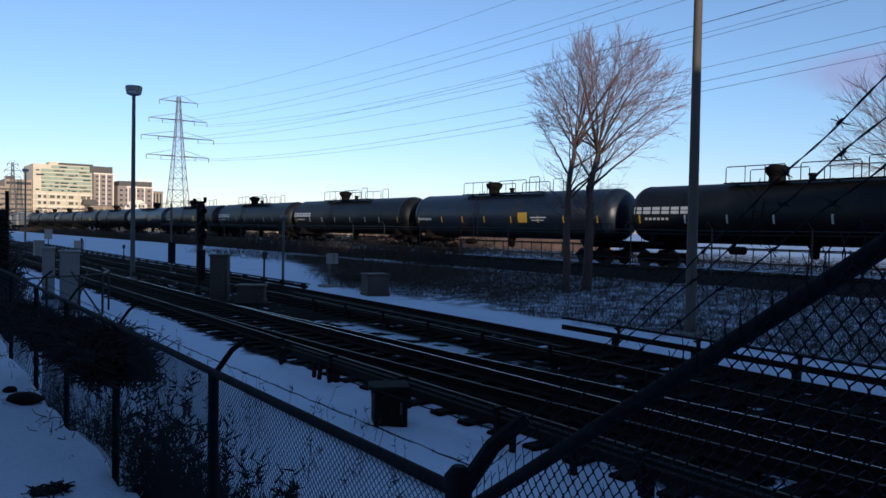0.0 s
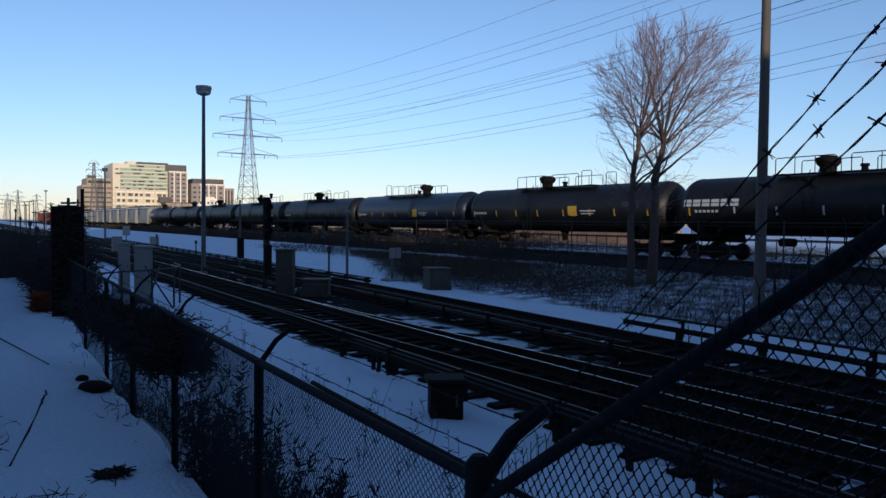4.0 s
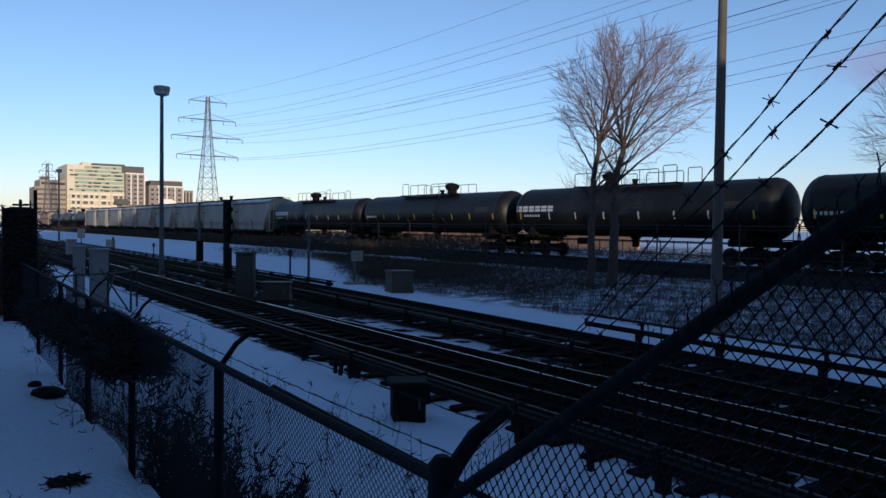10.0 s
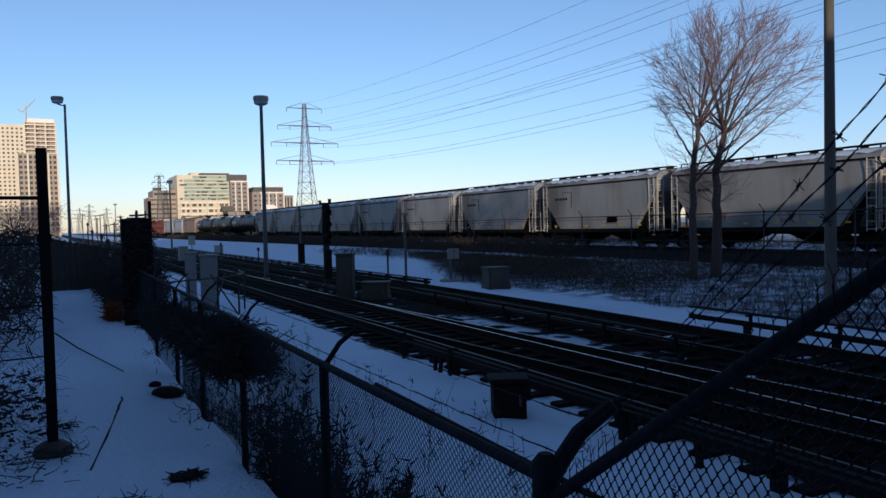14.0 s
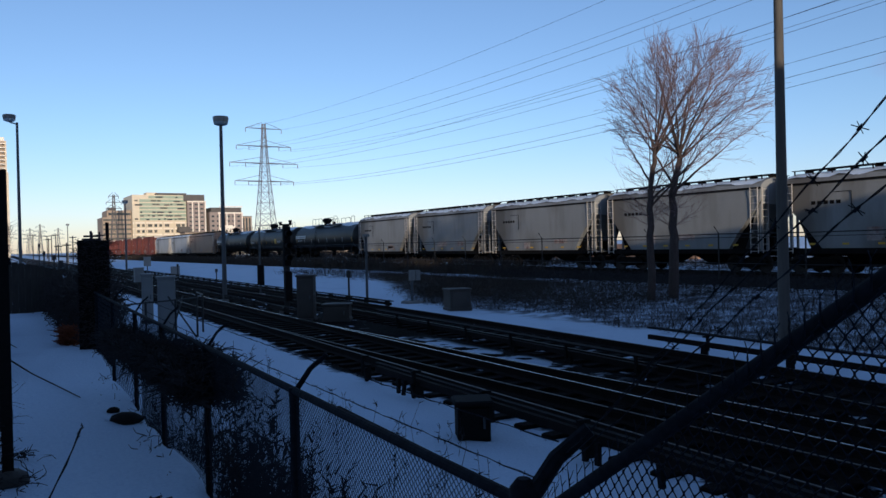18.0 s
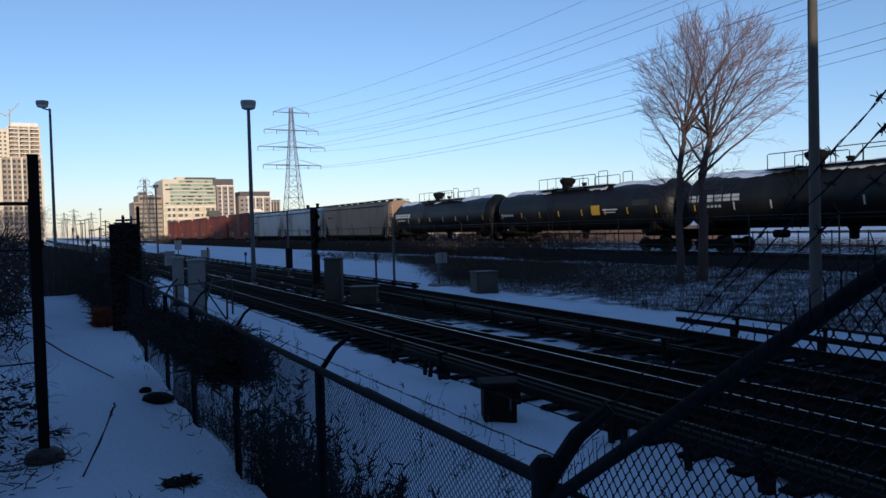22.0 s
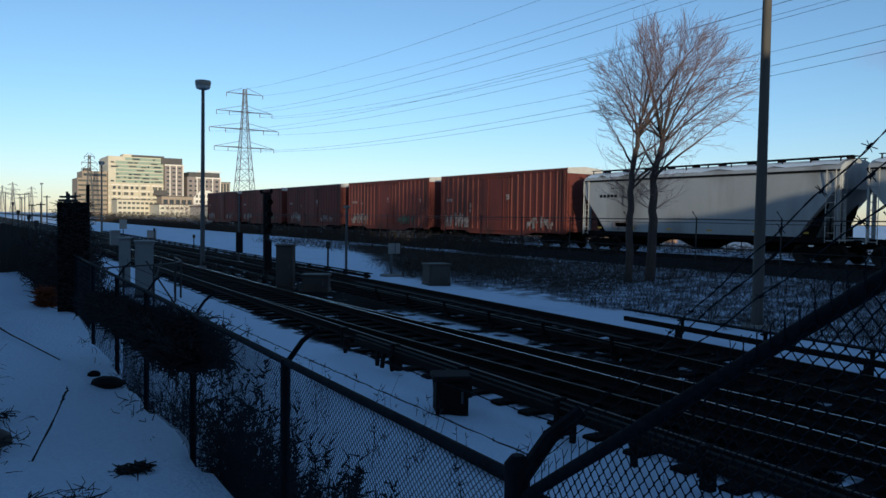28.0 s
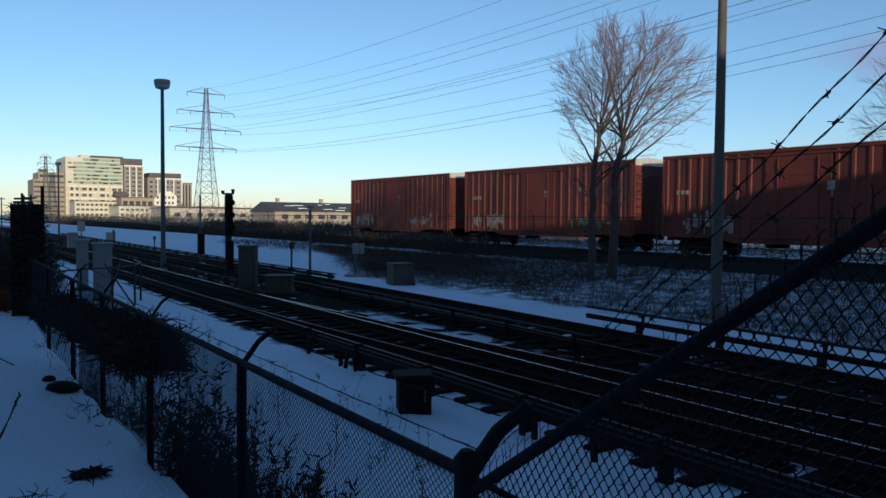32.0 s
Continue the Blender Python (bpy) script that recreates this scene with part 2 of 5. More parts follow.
M_TANKN = mat("navy_tank_paint", (0.011, 0.018, 0.034), 0.36, 0.0, spec=0.35, var=0.35, scale=1.2, dirt=(0.026, 0.022, 0.02), dirt_amt=0.35, stretch=(1, 1, 0.35), bump=0.03)
M_GEAR = mat("running_gear", (0.008, 0.007, 0.007), 0.85, 0.0, spec=0.1, var=0.5, scale=4, bump=0.3)
M_WHEEL = mat("wheel_steel", (0.03, 0.025, 0.022), 0.6, 0.5, var=0.4, scale=5)
M_LAMPPOST = mat("grey_lamp_post", (0.10, 0.10, 0.10), 0.7, 0.0, var=0.2, scale=3, stretch=(5, 5, 0.5))
M_HOP = mat("grey_hopper_paint", (0.25, 0.25, 0.25), 0.6, 0.0, var=0.12, scale=1.0, dirt=(0.13, 0.115, 0.10), dirt_amt=0.6, dirt_scale=0.6, stretch=(1, 1, 0.22), bump=0.06)
M_HOPW = mat("white_hopper_paint", (0.40, 0.40, 0.41), 0.55, 0.0, var=0.1, scale=1.0, dirt=(0.22, 0.21, 0.20), dirt_amt=0.5, dirt_scale=0.6, stretch=(1, 1, 0.22), bump=0.06)
M_HOPT = mat("tan_hopper_paint", (0.31, 0.20, 0.135), 0.6, 0.0, var=0.14, scale=1.0, dirt=(0.22, 0.13, 0.08), dirt_amt=0.5, dirt_scale=0.6, stretch=(1, 1, 0.22), bump=0.06)
M_BOX = mat("oxide_red_paint", (0.148, 0.034, 0.025), 0.65, 0.0, var=0.22, scale=1.0, dirt=(0.06, 0.024, 0.02), dirt_amt=0.65, dirt_scale=0.6, stretch=(1, 1, 0.3), bump=0.08)
M_BOXEND = mat("galvanised_roof_edge", (0.55, 0.50, 0.46), 0.6, 0.1, var=0.15, scale=2)
M_WHITE = mat("white_lettering", (0.55, 0.56, 0.56), 0.6, var=0.12, scale=9, bump=0)
M_STENCIL = mat("faded_stencil", (0.05, 0.05, 0.048), 0.7, var=0.4, scale=6, bump=0)
M_YELLOW = mat("yellow_marking", (0.58, 0.35, 0.035), 0.45, var=0.15, scale=9, bump=0)
M_GRAFG = mat("green_spray_paint", (0.10, 0.15, 0.10), 0.7, var=0.4, scale=3, bump=0, dirt=(0.12, 0.05, 0.035), dirt_amt=0.6, dirt_scale=2.0)
M_GRAFW = mat("pale_spray_paint", (0.32, 0.27, 0.25), 0.7, var=0.4, scale=4, bump=0, dirt=(0.15, 0.045, 0.032), dirt_amt=0.5, dirt_scale=2.5)


# ---- mesh tools ----
class Geo:
    """Collects vertices and faces of one part."""

    def __init__(self):
        self.v, self.f = [], []

    def box(self, c, s, m=None):
        n = len(self.v)
        for dz in (-0.5, 0.5):
            for dx, dy in ((-0.5, -0.5), (0.5, -0.5), (0.5, 0.5), (-0.5, 0.5)):
                p = Vector((dx * s[0], dy * s[1], dz * s[2]))
                p = (m @ p if m else p) + Vector(c)
                self.v.append(tuple(p))
        self.f += [(n, n + 3, n + 2, n + 1), (n + 4, n + 5, n + 6, n + 7)] + [(n + i, n + (i + 1) % 4, n + 4 + (i + 1) % 4, n + 4 + i) for i in range(4)]
        return self

    def bevbox(self, c, s, b=0.02):
        """A box with chamfered vertical and top edges."""
        x, y, z = (k / 2 for k in s)
        rings = []
        for zz, ins in ((-z, 0), (z - b, 0), (z, b)):
            X, Y = x - ins, y - ins
            rings.append([(X - b, -Y), (X, -Y + b), (X, Y - b), (X - b, Y), (-X + b, Y), (-X, Y - b), (-X, -Y + b), (-X + b, -Y)])
        n = len(self.v)
        for (zz, _), ring in zip(((-z, 0), (z - b, 0), (z, b)), rings):
            self.v += [(c[0] + px, c[1] + py, c[2] + zz) for px, py in ring]
        for k in range(2):
            self.f += [(n + 8 * k + i, n + 8 * k + (i + 1) % 8, n + 8 * k + 8 + (i + 1) % 8, n + 8 * k + 8 + i) for i in range(8)]
        self.f += [tuple(n + 16 + i for i in range(8)), tuple(n + 7 - i for i in range(8))]
        return self

    def tube(self, pts, r, n=6, r2=None, cap=True):
        """A round bar along points, radius r at the start and r2 at the end."""
        pts = [Vector(p) for p in pts]
        k0, m = len(self.v), len(pts)
        r2 = r if r2 is None else r2
        for i, p in enumerate(pts):
            d = (pts[min(i + 1, m - 1)] - pts[max(i - 1, 0)]).normalized()
            a = d.orthogonal() if abs(d.z) < 0.99 else Vector((1, 0, 0))
            a = Vector((0, 0, 1)).cross(d) if abs(d.z) < 0.99 else a
            a.normalize()
            b = d.cross(a)
            rr = r + (r2 - r) * i / max(1, m - 1)
            for j in range(n):
                q = 2 * math.pi * j / n
                self.v.append(tuple(p + (a * math.cos(q) + b * math.sin(q)) * rr))
        for i in range(m - 1):
            for j in range(n):
                self.f.append((k0 + i * n + j, k0 + i * n + (j + 1) % n, k0 + (i + 1) * n + (j + 1) % n, k0 + (i + 1) * n + j))
        if cap and n > 2:
            self.f += [tuple(k0 + n - 1 - j for j in range(n)), tuple(k0 + (m - 1) * n + j for j in range(n))]
        return self

    def prism(self, poly, lo, hi, axis="x"):
        """A polygon swept along an axis from lo to hi. poly: (y, z) for x, (x, z) for y, (x, y) for z."""
        n, m = len(self.v), len(poly)
        for t in (lo, hi):
            for a, b in poly:
                self.v.append((t, a, b) if axis == "x" else (a, t, b) if axis == "y" else (a, b, t))
        self.f += [(n + i, n + (i + 1) % m, n + m + (i + 1) % m, n + m + i) for i in range(m)]
        self.f += [tuple(n + m - 1 - i for i in range(m)), tuple(n + m + i for i in range(m))]
        return self

    def lathe(self, prof, c=(0, 0, 0), n=24, axis="y"):
        """A turned body: prof is (along, radius)."""
        k, m = len(self.v), len(prof)
        for a, r in prof:
            for j in range(n):
                q = 2 * math.pi * j / n
                p = (r * math.cos(q), a, r * math.sin(q)) if axis == "y" else (a, r * math.cos(q), r * math.sin(q)) if axis == "x" else (r * math.cos(q), r * math.sin(q), a)
                self.v.append((p[0] + c[0], p[1] + c[1], p[2] + c[2]))
        for i in range(m - 1):
            for j in range(n):
                self.f.append((k + i * n + j, k + (i + 1) * n + j, k + (i + 1) * n + (j + 1) % n, k + i * n + (j + 1) % n))
        self.f += [tuple(k + j for j in range(n)), tuple(k + (m - 1) * n + n - 1 - j for j in range(n))]
        return self

    def mesh(self, name, material, smooth=True):
        me = bpy.data.meshes.new(name)
        me.from_pydata(self.v, [], self.f)
        bm = bmesh.new()
        bm.from_mesh(me)
        if len(self.f) < 20000:
            bmesh.ops.recalc_face_normals(bm, faces=bm.faces)
        bm.to_mesh(me)
        bm.free()
        if smooth:
            me.polygons.foreach_set("use_smooth", [True] * len(me.polygons))
            me.set_sharp_from_angle(angle=radians(35))
        if material:
            me.materials.append(material)
        return me


def part(name, geo, material, parent=None, label="", smooth=True, at=None):
    """Links a Geo (or a mesh) as one mesh object under a thing or a part."""
    ob = new(name, geo if isinstance(geo, bpy.types.Mesh) else geo.mesh(name, material, smooth))
    if parent:
        ob.parent = parent
    if at is not None:
        ob.matrix_basis = at
    return tagged(ob, label)


def thing(name, label, category, m=None, group="", kind=""):
    """An Empty at a thing's base that carries its parts."""
    ob = new(name)
    ob.empty_display_size = 0.2
    if m is not None:
        ob.matrix_basis = m
    return tagged(ob, label, category, group, kind)


# ---- the lie of the land ----
def x_r3(y):
    return 7.6 + 0.022 * max(y, -30)


def x_r6(y):
    yy = min(max(y, 5.0), 30.0)
    x = 10.72 + 0.1 * yy - 0.0014 * yy * yy
    return x + (0.016 * (y - 30) if y > 30 else 0.07 * (y - 5) if y < 5 else 0)


def x_fence(y):
    return 1.11 + 0.022 * (y - 1.6)


def sstep(a, b, x):
    t = min(1.0, max(0.0, (x - a) / (b - a)))
    return t * t * (3 - 2 * t)


RAIL_TOP_FREIGHT, X_TRAIN = 0.42, 33.9


def ground_z(x, y):
    z = -0.16
    bank = 0.58 + 0.12 * max(0.0, -0.3 - x) * (1 if x > -8 else 0) + (0.92 if x <= -8 else 0)
    bank += 0.45 * sstep(2.0, 0.4, y) * sstep(-0.2, 0.9, x)
    w = sstep(x_fence(y) + 0.29 + 0.10 * noise.noise((0.3, y * 1.3, 5.0)), x_fence(y) - 0.03 + 0.12 * noise.noise((0.3, y * 1.3, 5.0)), x)
    z = z * (1 - w) + bank * w
    z += 0.44 * sstep(14.5, 24.2, x) - 0.06 * sstep(25.2, 26.4, x)
    z -= 0.05 * sstep(5.0, 5.5, x) * sstep(13.4, 12.6, x)
    if -30 < x < 45 and -10 < y < 90:
        z += 0.06 * (noise.noise((x * 0.7, y * 0.5, 3.1)) + 0.6 * noise.noise((x * 2.1, y * 1.7, 7.7))) * (1 if not 4.9 < x < 13 else 0.35)
    return z


def build_ground():
    xs = [-3000, -900, -300, -120, -60, -30, -18, -12, -8.2, -7.8, -6, -5, -4] + list(np.arange(-3, 0.6, 0.3)) + list(np.arange(0.6, 2.0, 0.08)) + list(np.arange(2, 16, 0.4)) + list(np.arange(16, 40, 0.8)) + [42, 46, 55, 70, 90, 130, 200, 400, 900, 3000]
    ys = [-1500, -400, -150, -60, -30, -15, -8, -5, -3, -2] + list(np.arange(-1, 12, 0.25)) + list(np.arange(12, 40, 0.6)) + list(np.arange(40, 90, 2)) + [95, 105, 120, 140, 170, 220, 300, 450, 700, 1200, 4000]
    v = [(float(x), float(y), ground_z(float(x), float(y))) for y in ys for x in xs]
    nx = len(xs)
    f = [(j * nx + i, j * nx + i + 1, (j + 1) * nx + i + 1, (j + 1) * nx + i) for j in range(len(ys) - 1) for i in range(nx - 1)]
    g = Geo()
    g.v, g.f = v, f
    ob = part("ground", g, M_GROUND)
    tagged(ob, "snow-covered ground with dark ballast beds and dead grass", "ground", kind="structure")


build_ground()


# ---- tracks ----
def rail_along(fx, y0, y1, step, z_top, h=0.16):
    foot, head = Geo(), Geo()
    ys = list(np.arange(y0, y1 + step, step))
    prof = [(-0.07, -h), (0.07, -h), (0.012, -h + 0.03), (0.012, -0.045), (0.036, -0.035), (0.036, -0.004), (-0.036, -0.004), (-0.036, -0.035), (-0.012, -0.045), (-0.012, -h + 0.03)]
    m = len(prof)
    for y in ys:
        foot.v += [(fx(y) + a, float(y), z_top + b) for a, b in prof]
        head.v += [(fx(y) + a, float(y), z_top + b) for a, b in ((-0.015, -0.001), (-0.010, 0.0), (0.004, 0.0), (0.009, -0.001))]
    for i in range(len(ys) - 1):
        foot.f += [(i * m + j, i * m + (j + 1) % m, (i + 1) * m + (j + 1) % m, (i + 1) * m + j) for j in range(m)]
        head.f += [(i * 4 + j, i * 4 + j + 1, i * 4 + 5 + j, i * 4 + 4 + j) for j in range(3)]
    return foot, head


def track(label, fx_right, gauge, y0, y1, step, z_top, tie=0.62, tie_to=60.0, heads=None):
    th = thing("railway_track", label, "railway track", kind="structure")
    for fx, shine in zip(((lambda y: fx_right(y) - gauge), fx_right), heads or (M_RAILTOP, M_RAILTOP)):
        foot, head = rail_along(fx, y0, y1, step, z_top)
        r = part("rail", foot, M_RAIL, th)
        part("rail_head", head, shine, r, "worn running surface")
    tie_mesh = Geo().bevbox((0, 0, 0), (2.5, 0.22, 0.16), 0.015).mesh("sleeper", M_TIE)
    y = y0 + 0.3
    while y < tie_to:
        part("sleeper", tie_mesh, None, th, at=pose(fx_right(y) - gauge / 2 + random.uniform(-0.03, 0.03), y, z_top - 0.245, 0, 0, random.uniform(-1, 1)))
        y += tie
    return th


track("electrified track with shiny rails in dark ballast", x_r3, 1.495, -4, 220, 2.0, 0.0, heads=(M_RAILDULL, M_RAILTOP))
track("electrified track curving gently past a snowy verge", x_r6, 1.495, -4, 220, 2.0, 0.0, heads=(M_RAILDULL, M_RAILDULL))


def x_turn(y):
    return x_r3(y) + 0.85 * (max(0.0, 21 - y) / 16.5) ** 1.25


turn = thing("turnout_rails", "pair of diverging rails in dark ballast", "railway track", kind="structure")
for off in (0.0, -1.495):
    foot, head = rail_along(lambda y: x_turn(y) + off + 0.045, -4, 20.5, 0.7, -0.004)
    r = part("rail", foot, M_RAIL, turn)
    part("rail_head", head, M_RAILTOP if off == 0 else M_RAILDULL, r, "worn running surface")
track("freight line behind the dead grass", lambda y: X_TRAIN + 0.7175, 1.435, -60, 560, 20.0, RAIL_TOP_FREIGHT, 0.8, 100.0)


def third_rail(label, fx, y0, y1, side, z=0.12, cw=0.17):
    th = thing("third_rail", label, "third rail", kind="structure", group="third rails")
    ys = list(np.arange(y0, y1 + 0.01, 2.0))
    g, c = Geo(), Geo()
    for i in range(len(ys) - 1):
        a, b = ys[i], ys[i + 1]
        for geo, w, h, zz, dx in ((g, 0.07, 0.1, z, 0.0), (c, cw, 0.03, z + (0.2 if cw > 0.1 and z > 0 else 0.1), 0.04 * side if cw > 0.1 else 0.0)):
            ang = Matrix.Rotation(-math.atan2(fx(b) - fx(a), b - a), 3, 'Z')
            geo.box(((fx(a) + fx(b)) / 2 + dx, (a + b) / 2, zz), (w, b - a, h), ang)
    part("conductor_rail", g, M_RAIL, th)
    part("cover_board", c, M_BOARD, th)
    up = 0.3 if z > 0 else 0.14
    br = Geo().box((0, 0, -0.03), (0.09, 0.12, 0.26)).box((0.1 * side, 0, up - 0.18), (0.04, 0.06, 0.3)).box((0.06 * side, 0, up - 0.05), (0.16, 0.06, 0.03)).mesh("bracket", M_BOARD)
    y = y0 + 0.4
    while y < y1:
        part("bracket", br, None, th, at=pose(fx(y), y, 0.0))
        y += 2.0
    if cw < 0.1:
        leg = Geo().box((0, 0, 0), (0.05, 0.06, 0.24)).mesh("leg", M_BOARD)
        for y in (5.2, 6.1, 6.3, 8.6, 8.8, 9.05, 10.4, 10.7, 10.9, 12.2):
            part("leg", leg, None, th, at=pose(fx(y) - 0.12, y, -0.04, 0, random.uniform(-12, 12), 0))
    return th


third_rail("covered third rail on brackets beside the far track", lambda y: x_r6(y) + 0.5, -4, 12.2, 1, 0.1)
third_rail("covered third rail on brackets beside snow patches", lambda y: x_r6(y) - 1.495 - 0.7, 9.0, 21, -1, 0.06)
third_rail("covered third rail in front of snowy ground", lambda y: x_r3(y) - 1.495 - 0.72, -4, 13, -1, 0.08, 0.075)
third_rail("covered third rail along the distant track", lambda y: x_r6(y) + 0.6, 26, 100, 1, -0.02)
third_rail("covered third rail along the distant near track", lambda y: x_r3(y) + 0.75, 24, 90, 1, -0.02)


# ---- the freight train ----
SPEED = 15.0
TRAIN = []          # (thing, train coordinate of its middle)


def truck(parent, y):
    """A two-axle truck (bogie) under a car."""
    tr = part("truck", Geo().box((0, 0, 0.62), (2.1, 0.35, 0.3)).box((0, 0, 0.85), (0.5, 0.5, 0.2)), M_GEAR, parent, at=pose(0, y, 0))
    for sx in (-1, 1):
        x = sx * 1.02
        part("side_frame", Geo().prism([(-1.15, 0.42), (-1.15, 0.62), (-0.6, 0.78), (0.6, 0.78), (1.15, 0.62), (1.15, 0.42), (0.8, 0.42), (0.45, 0.26), (-0.45, 0.26), (-0.8, 0.42)], x - 0.06, x + 0.06), M_GEAR, tr)
    for sy in (-0.9, 0.9):
        g = Geo().tube([(-0.8, sy, 0.46), (0.8, sy, 0.46)], 0.09, 8)
        for sx in (-1, 1):
            g.lathe([(sx * 0.70, 0.40), (sx * 0.72, 0.46), (sx * 0.82, 0.455), (sx * 0.83, 0.38), (sx * 0.80, 0.3), (sx * 0.78, 0.12)], (0, sy, 0.46), 20, "x")
        part("wheelset", g, M_WHEEL, tr)
    return tr


def coupler(parent, y, s):
    part("coupler", Geo().box((0, y + s * 0.25, 0.88), (0.22, 0.75, 0.2)).box((0, y + s * 0.6, 0.88), (0.34, 0.2, 0.3)).tube([(0.25, y, 0.75), (0.3, y + s * 0.4, 0.45), (0.25, y + s * 0.75, 0.62)], 0.03, 6), M_GEAR, parent)


def side_x(z, r=1.5, zc=2.84):
    return -math.sqrt(max(0.01, r * r - (z - zc) ** 2))


def curved_patch(parent, name, rects, material, label=""):
    """Painted patches (y0, y1, z0, z1) that lie on the tank's near flank, as one mesh."""
    g = Geo()
    for y0, y1, z0, z1 in rects:
        k = len(g.v)
        for y in (y0, y1):
            for z in np.linspace(z0, z1, 4):
                g.v.append((side_x(z, 1.506), y, float(z)))
        g.f += [(k + i, k + i + 1, k + 5 + i, k + 4 + i) for i in range(3)]
    part(name, g, material, parent, label)


def handrail(parent, x, ys, z0, z1):
    """Posts with a top bar along a walkway."""
    g = Geo().tube([(x, ys[0], z0), (x, ys[0], z1 - 0.06), (x, ys[0] + 0.06, z1), (x, ys[-1] - 0.06, z1), (x, ys[-1], z1 - 0.06), (x, ys[-1], z0)], 0.024, 5)
    for y in ys[1:-1]:
        g.tube([(x, y, z0), (x, y, z1)], 0.02, 5)
    part("railing", g, M_GEAR, parent)


def tank_car(u0, u1, label, paint, big_letters, snow=False, seed=0, placard=0.0):
    th = thing("tank_car", label, "tank car", group="tank cars of the freight train")
    L = (u1 - u0) - 0.75
    h, R, zc = L / 2, 1.5, 2.84
    prof = []
    for i in range(9):
        q = i / 8 * math.pi / 2
        prof.append((-h + 0.8 - 0.8 * math.cos(q), max(0.02, R * math.sin(q))))
    prof += [(-h + 0.83, R + 0.012), (-h + 0.91, R + 0.012), (-h + 0.93, R), (-h + 1.03, R)]
    for k in (-0.5, 0.0, 0.5):
        prof += [(k * h - 0.10, R), (k * h - 0.03, R), (k * h, R + 0.006), (k * h + 0.03, R), (k * h + 0.10, R)]
    prof += [(h - 1.03, R), (h - 0.93, R), (h - 0.91, R + 0.012), (h - 0.83, R + 0.012)]
    for i in range(9):
        q = (8 - i) / 8 * math.pi / 2
        prof.append((h - 0.8 + 0.8 * math.cos(q), max(0.02, R * math.sin(q))))
    part("tank_shell", Geo().lathe(prof, (0, 0, zc), 44), paint, th)
    for s in (-1, 1):
        part("stub_sill", Geo().box((0, s * (h - 1.6), 1.12), (0.5, 3.4, 0.32)).box((0, s * (h - 1.9), 1.28), (2.6, 1.2, 0.16)), M_GEAR, th)
        part("end_sill", Geo().box((0, s * (h - 0.1), 1.15), (2.9, 0.14, 0.28)).box((0, s * (h - 0.6), 1.33), (2.9, 1.0, 0.04)), M_GEAR, th)
        truck(th, s * (h - 1.85))
        coupler(th, s * (h - 0.15), s)
        rail = Geo().tube([(-1.4, s * (h - 0.1), 1.3), (-1.4, s * (h - 0.1), 2.3), (-1.4, s * (h - 1.2), 2.3), (-1.4, s * (h - 1.2), 1.3)], 0.022, 5)
        rail.tube([(1.4, s * (h - 0.1), 1.3), (1.4, s * (h - 0.1), 2.3), (1.4, s * (h - 1.2), 2.3)], 0.022, 5).tube([(-1.4, s * (h - 0.1), 1.9), (1.4, s * (h - 0.1), 1.9)], 0.02, 5)
        part("end_handrail", rail, M_GEAR, th)
        step = Geo()
        for z in (0.55, 0.85):
            step.tube([(-1.45, s * (h - 0.25), z), (-1.45, s * (h - 0.7), z)], 0.016, 5)
        for y in (h - 0.25, h - 0.7):
            step.tube([(-1.45, s * y, 0.5), (-1.45, s * y, 1.3)], 0.016, 5)
        part("sill_step", step, M_GEAR, th)
    for y in (-h + 1.75, h - 1.75):
        part("bolster_web", Geo().prism([(-1.3, 1.3), (1.3, 1.3), (1.15, 1.9), (-1.15, 1.9)], y - 0.15, y + 0.15, "y"), M_GEAR, th)
    # top platform with railings, a flared manway bonnet and a ladder on each side
    top = zc + R
    near = seed % 4 == 1
    yb = -1.9 if near else 1.9
    plat = Geo()
    for sx in (-1, 1):
        plat.box((sx * 0.85, 0.2, top - 0.06), (0.5, 7.6, 0.05))
    for y in (-3.4, -1.2, 1.2, 3.6):
        plat.box((0, y, top - 0.06), (2.0, 0.08, 0.10))
    part("walkway", plat, M_GEAR, th)
    for sx in (-1, 1):
        long_run = (0.9, 1.9, 2.9, 3.9) if not near else (-3.6, -2.6, -1.6, -0.6)
        handrail(th, sx * 1.05, long_run, top - 0.06, top + 0.72)
        handrail(th, sx * 1.05, (-2.4, -1.1, 0.2) if not near else (0.1, 1.3, 2.4), top - 0.06, top + 0.72)
        handrail(th, sx * 1.05, (-3.6, -2.7) if not near else (2.7, 3.6), top - 0.06, top + 0.86)
        lad = Geo()
        for y in (-0.22, 0.22):
            lad.tube([(sx * 1.60, yb + y, 1.3), (sx * 1.60, yb + y, 2.9), (sx * 1.35, yb + y, 3.8), (sx * 1.05, yb + y, top + 0.1)], 0.022, 5)
        for z in np.arange(1.4, 3.1, 0.3):
            lad.tube([(sx * 1.60, yb - 0.22, z), (sx * 1.60, yb + 0.22, z)], 0.014, 5)
        part("ladder", lad, M_GEAR, th)
    bonnet = part("manway_bonnet", Geo().lathe([(-0.1, 0.36), (0.26, 0.37), (0.34, 0.46), (0.48, 0.55), (0.66, 0.56), (0.70, 0.5), (0.71, 0.2)], (0, yb, top), 20, "z"), M_GEAR, th)
    part("lid", Geo().lathe([(0.705, 0.42), (0.77, 0.38), (0.79, 0.1)], (0, yb, top), 16, "z"), M_GEAR, bonnet)
    part("safety_valve", Geo().lathe([(-0.05, 0.16), (0.2, 0.14), (0.24, 0.2), (0.34, 0.18)], (0.2, yb - 1.6 if not near else yb + 1.6, top), 12, "z"), M_GEAR, th)
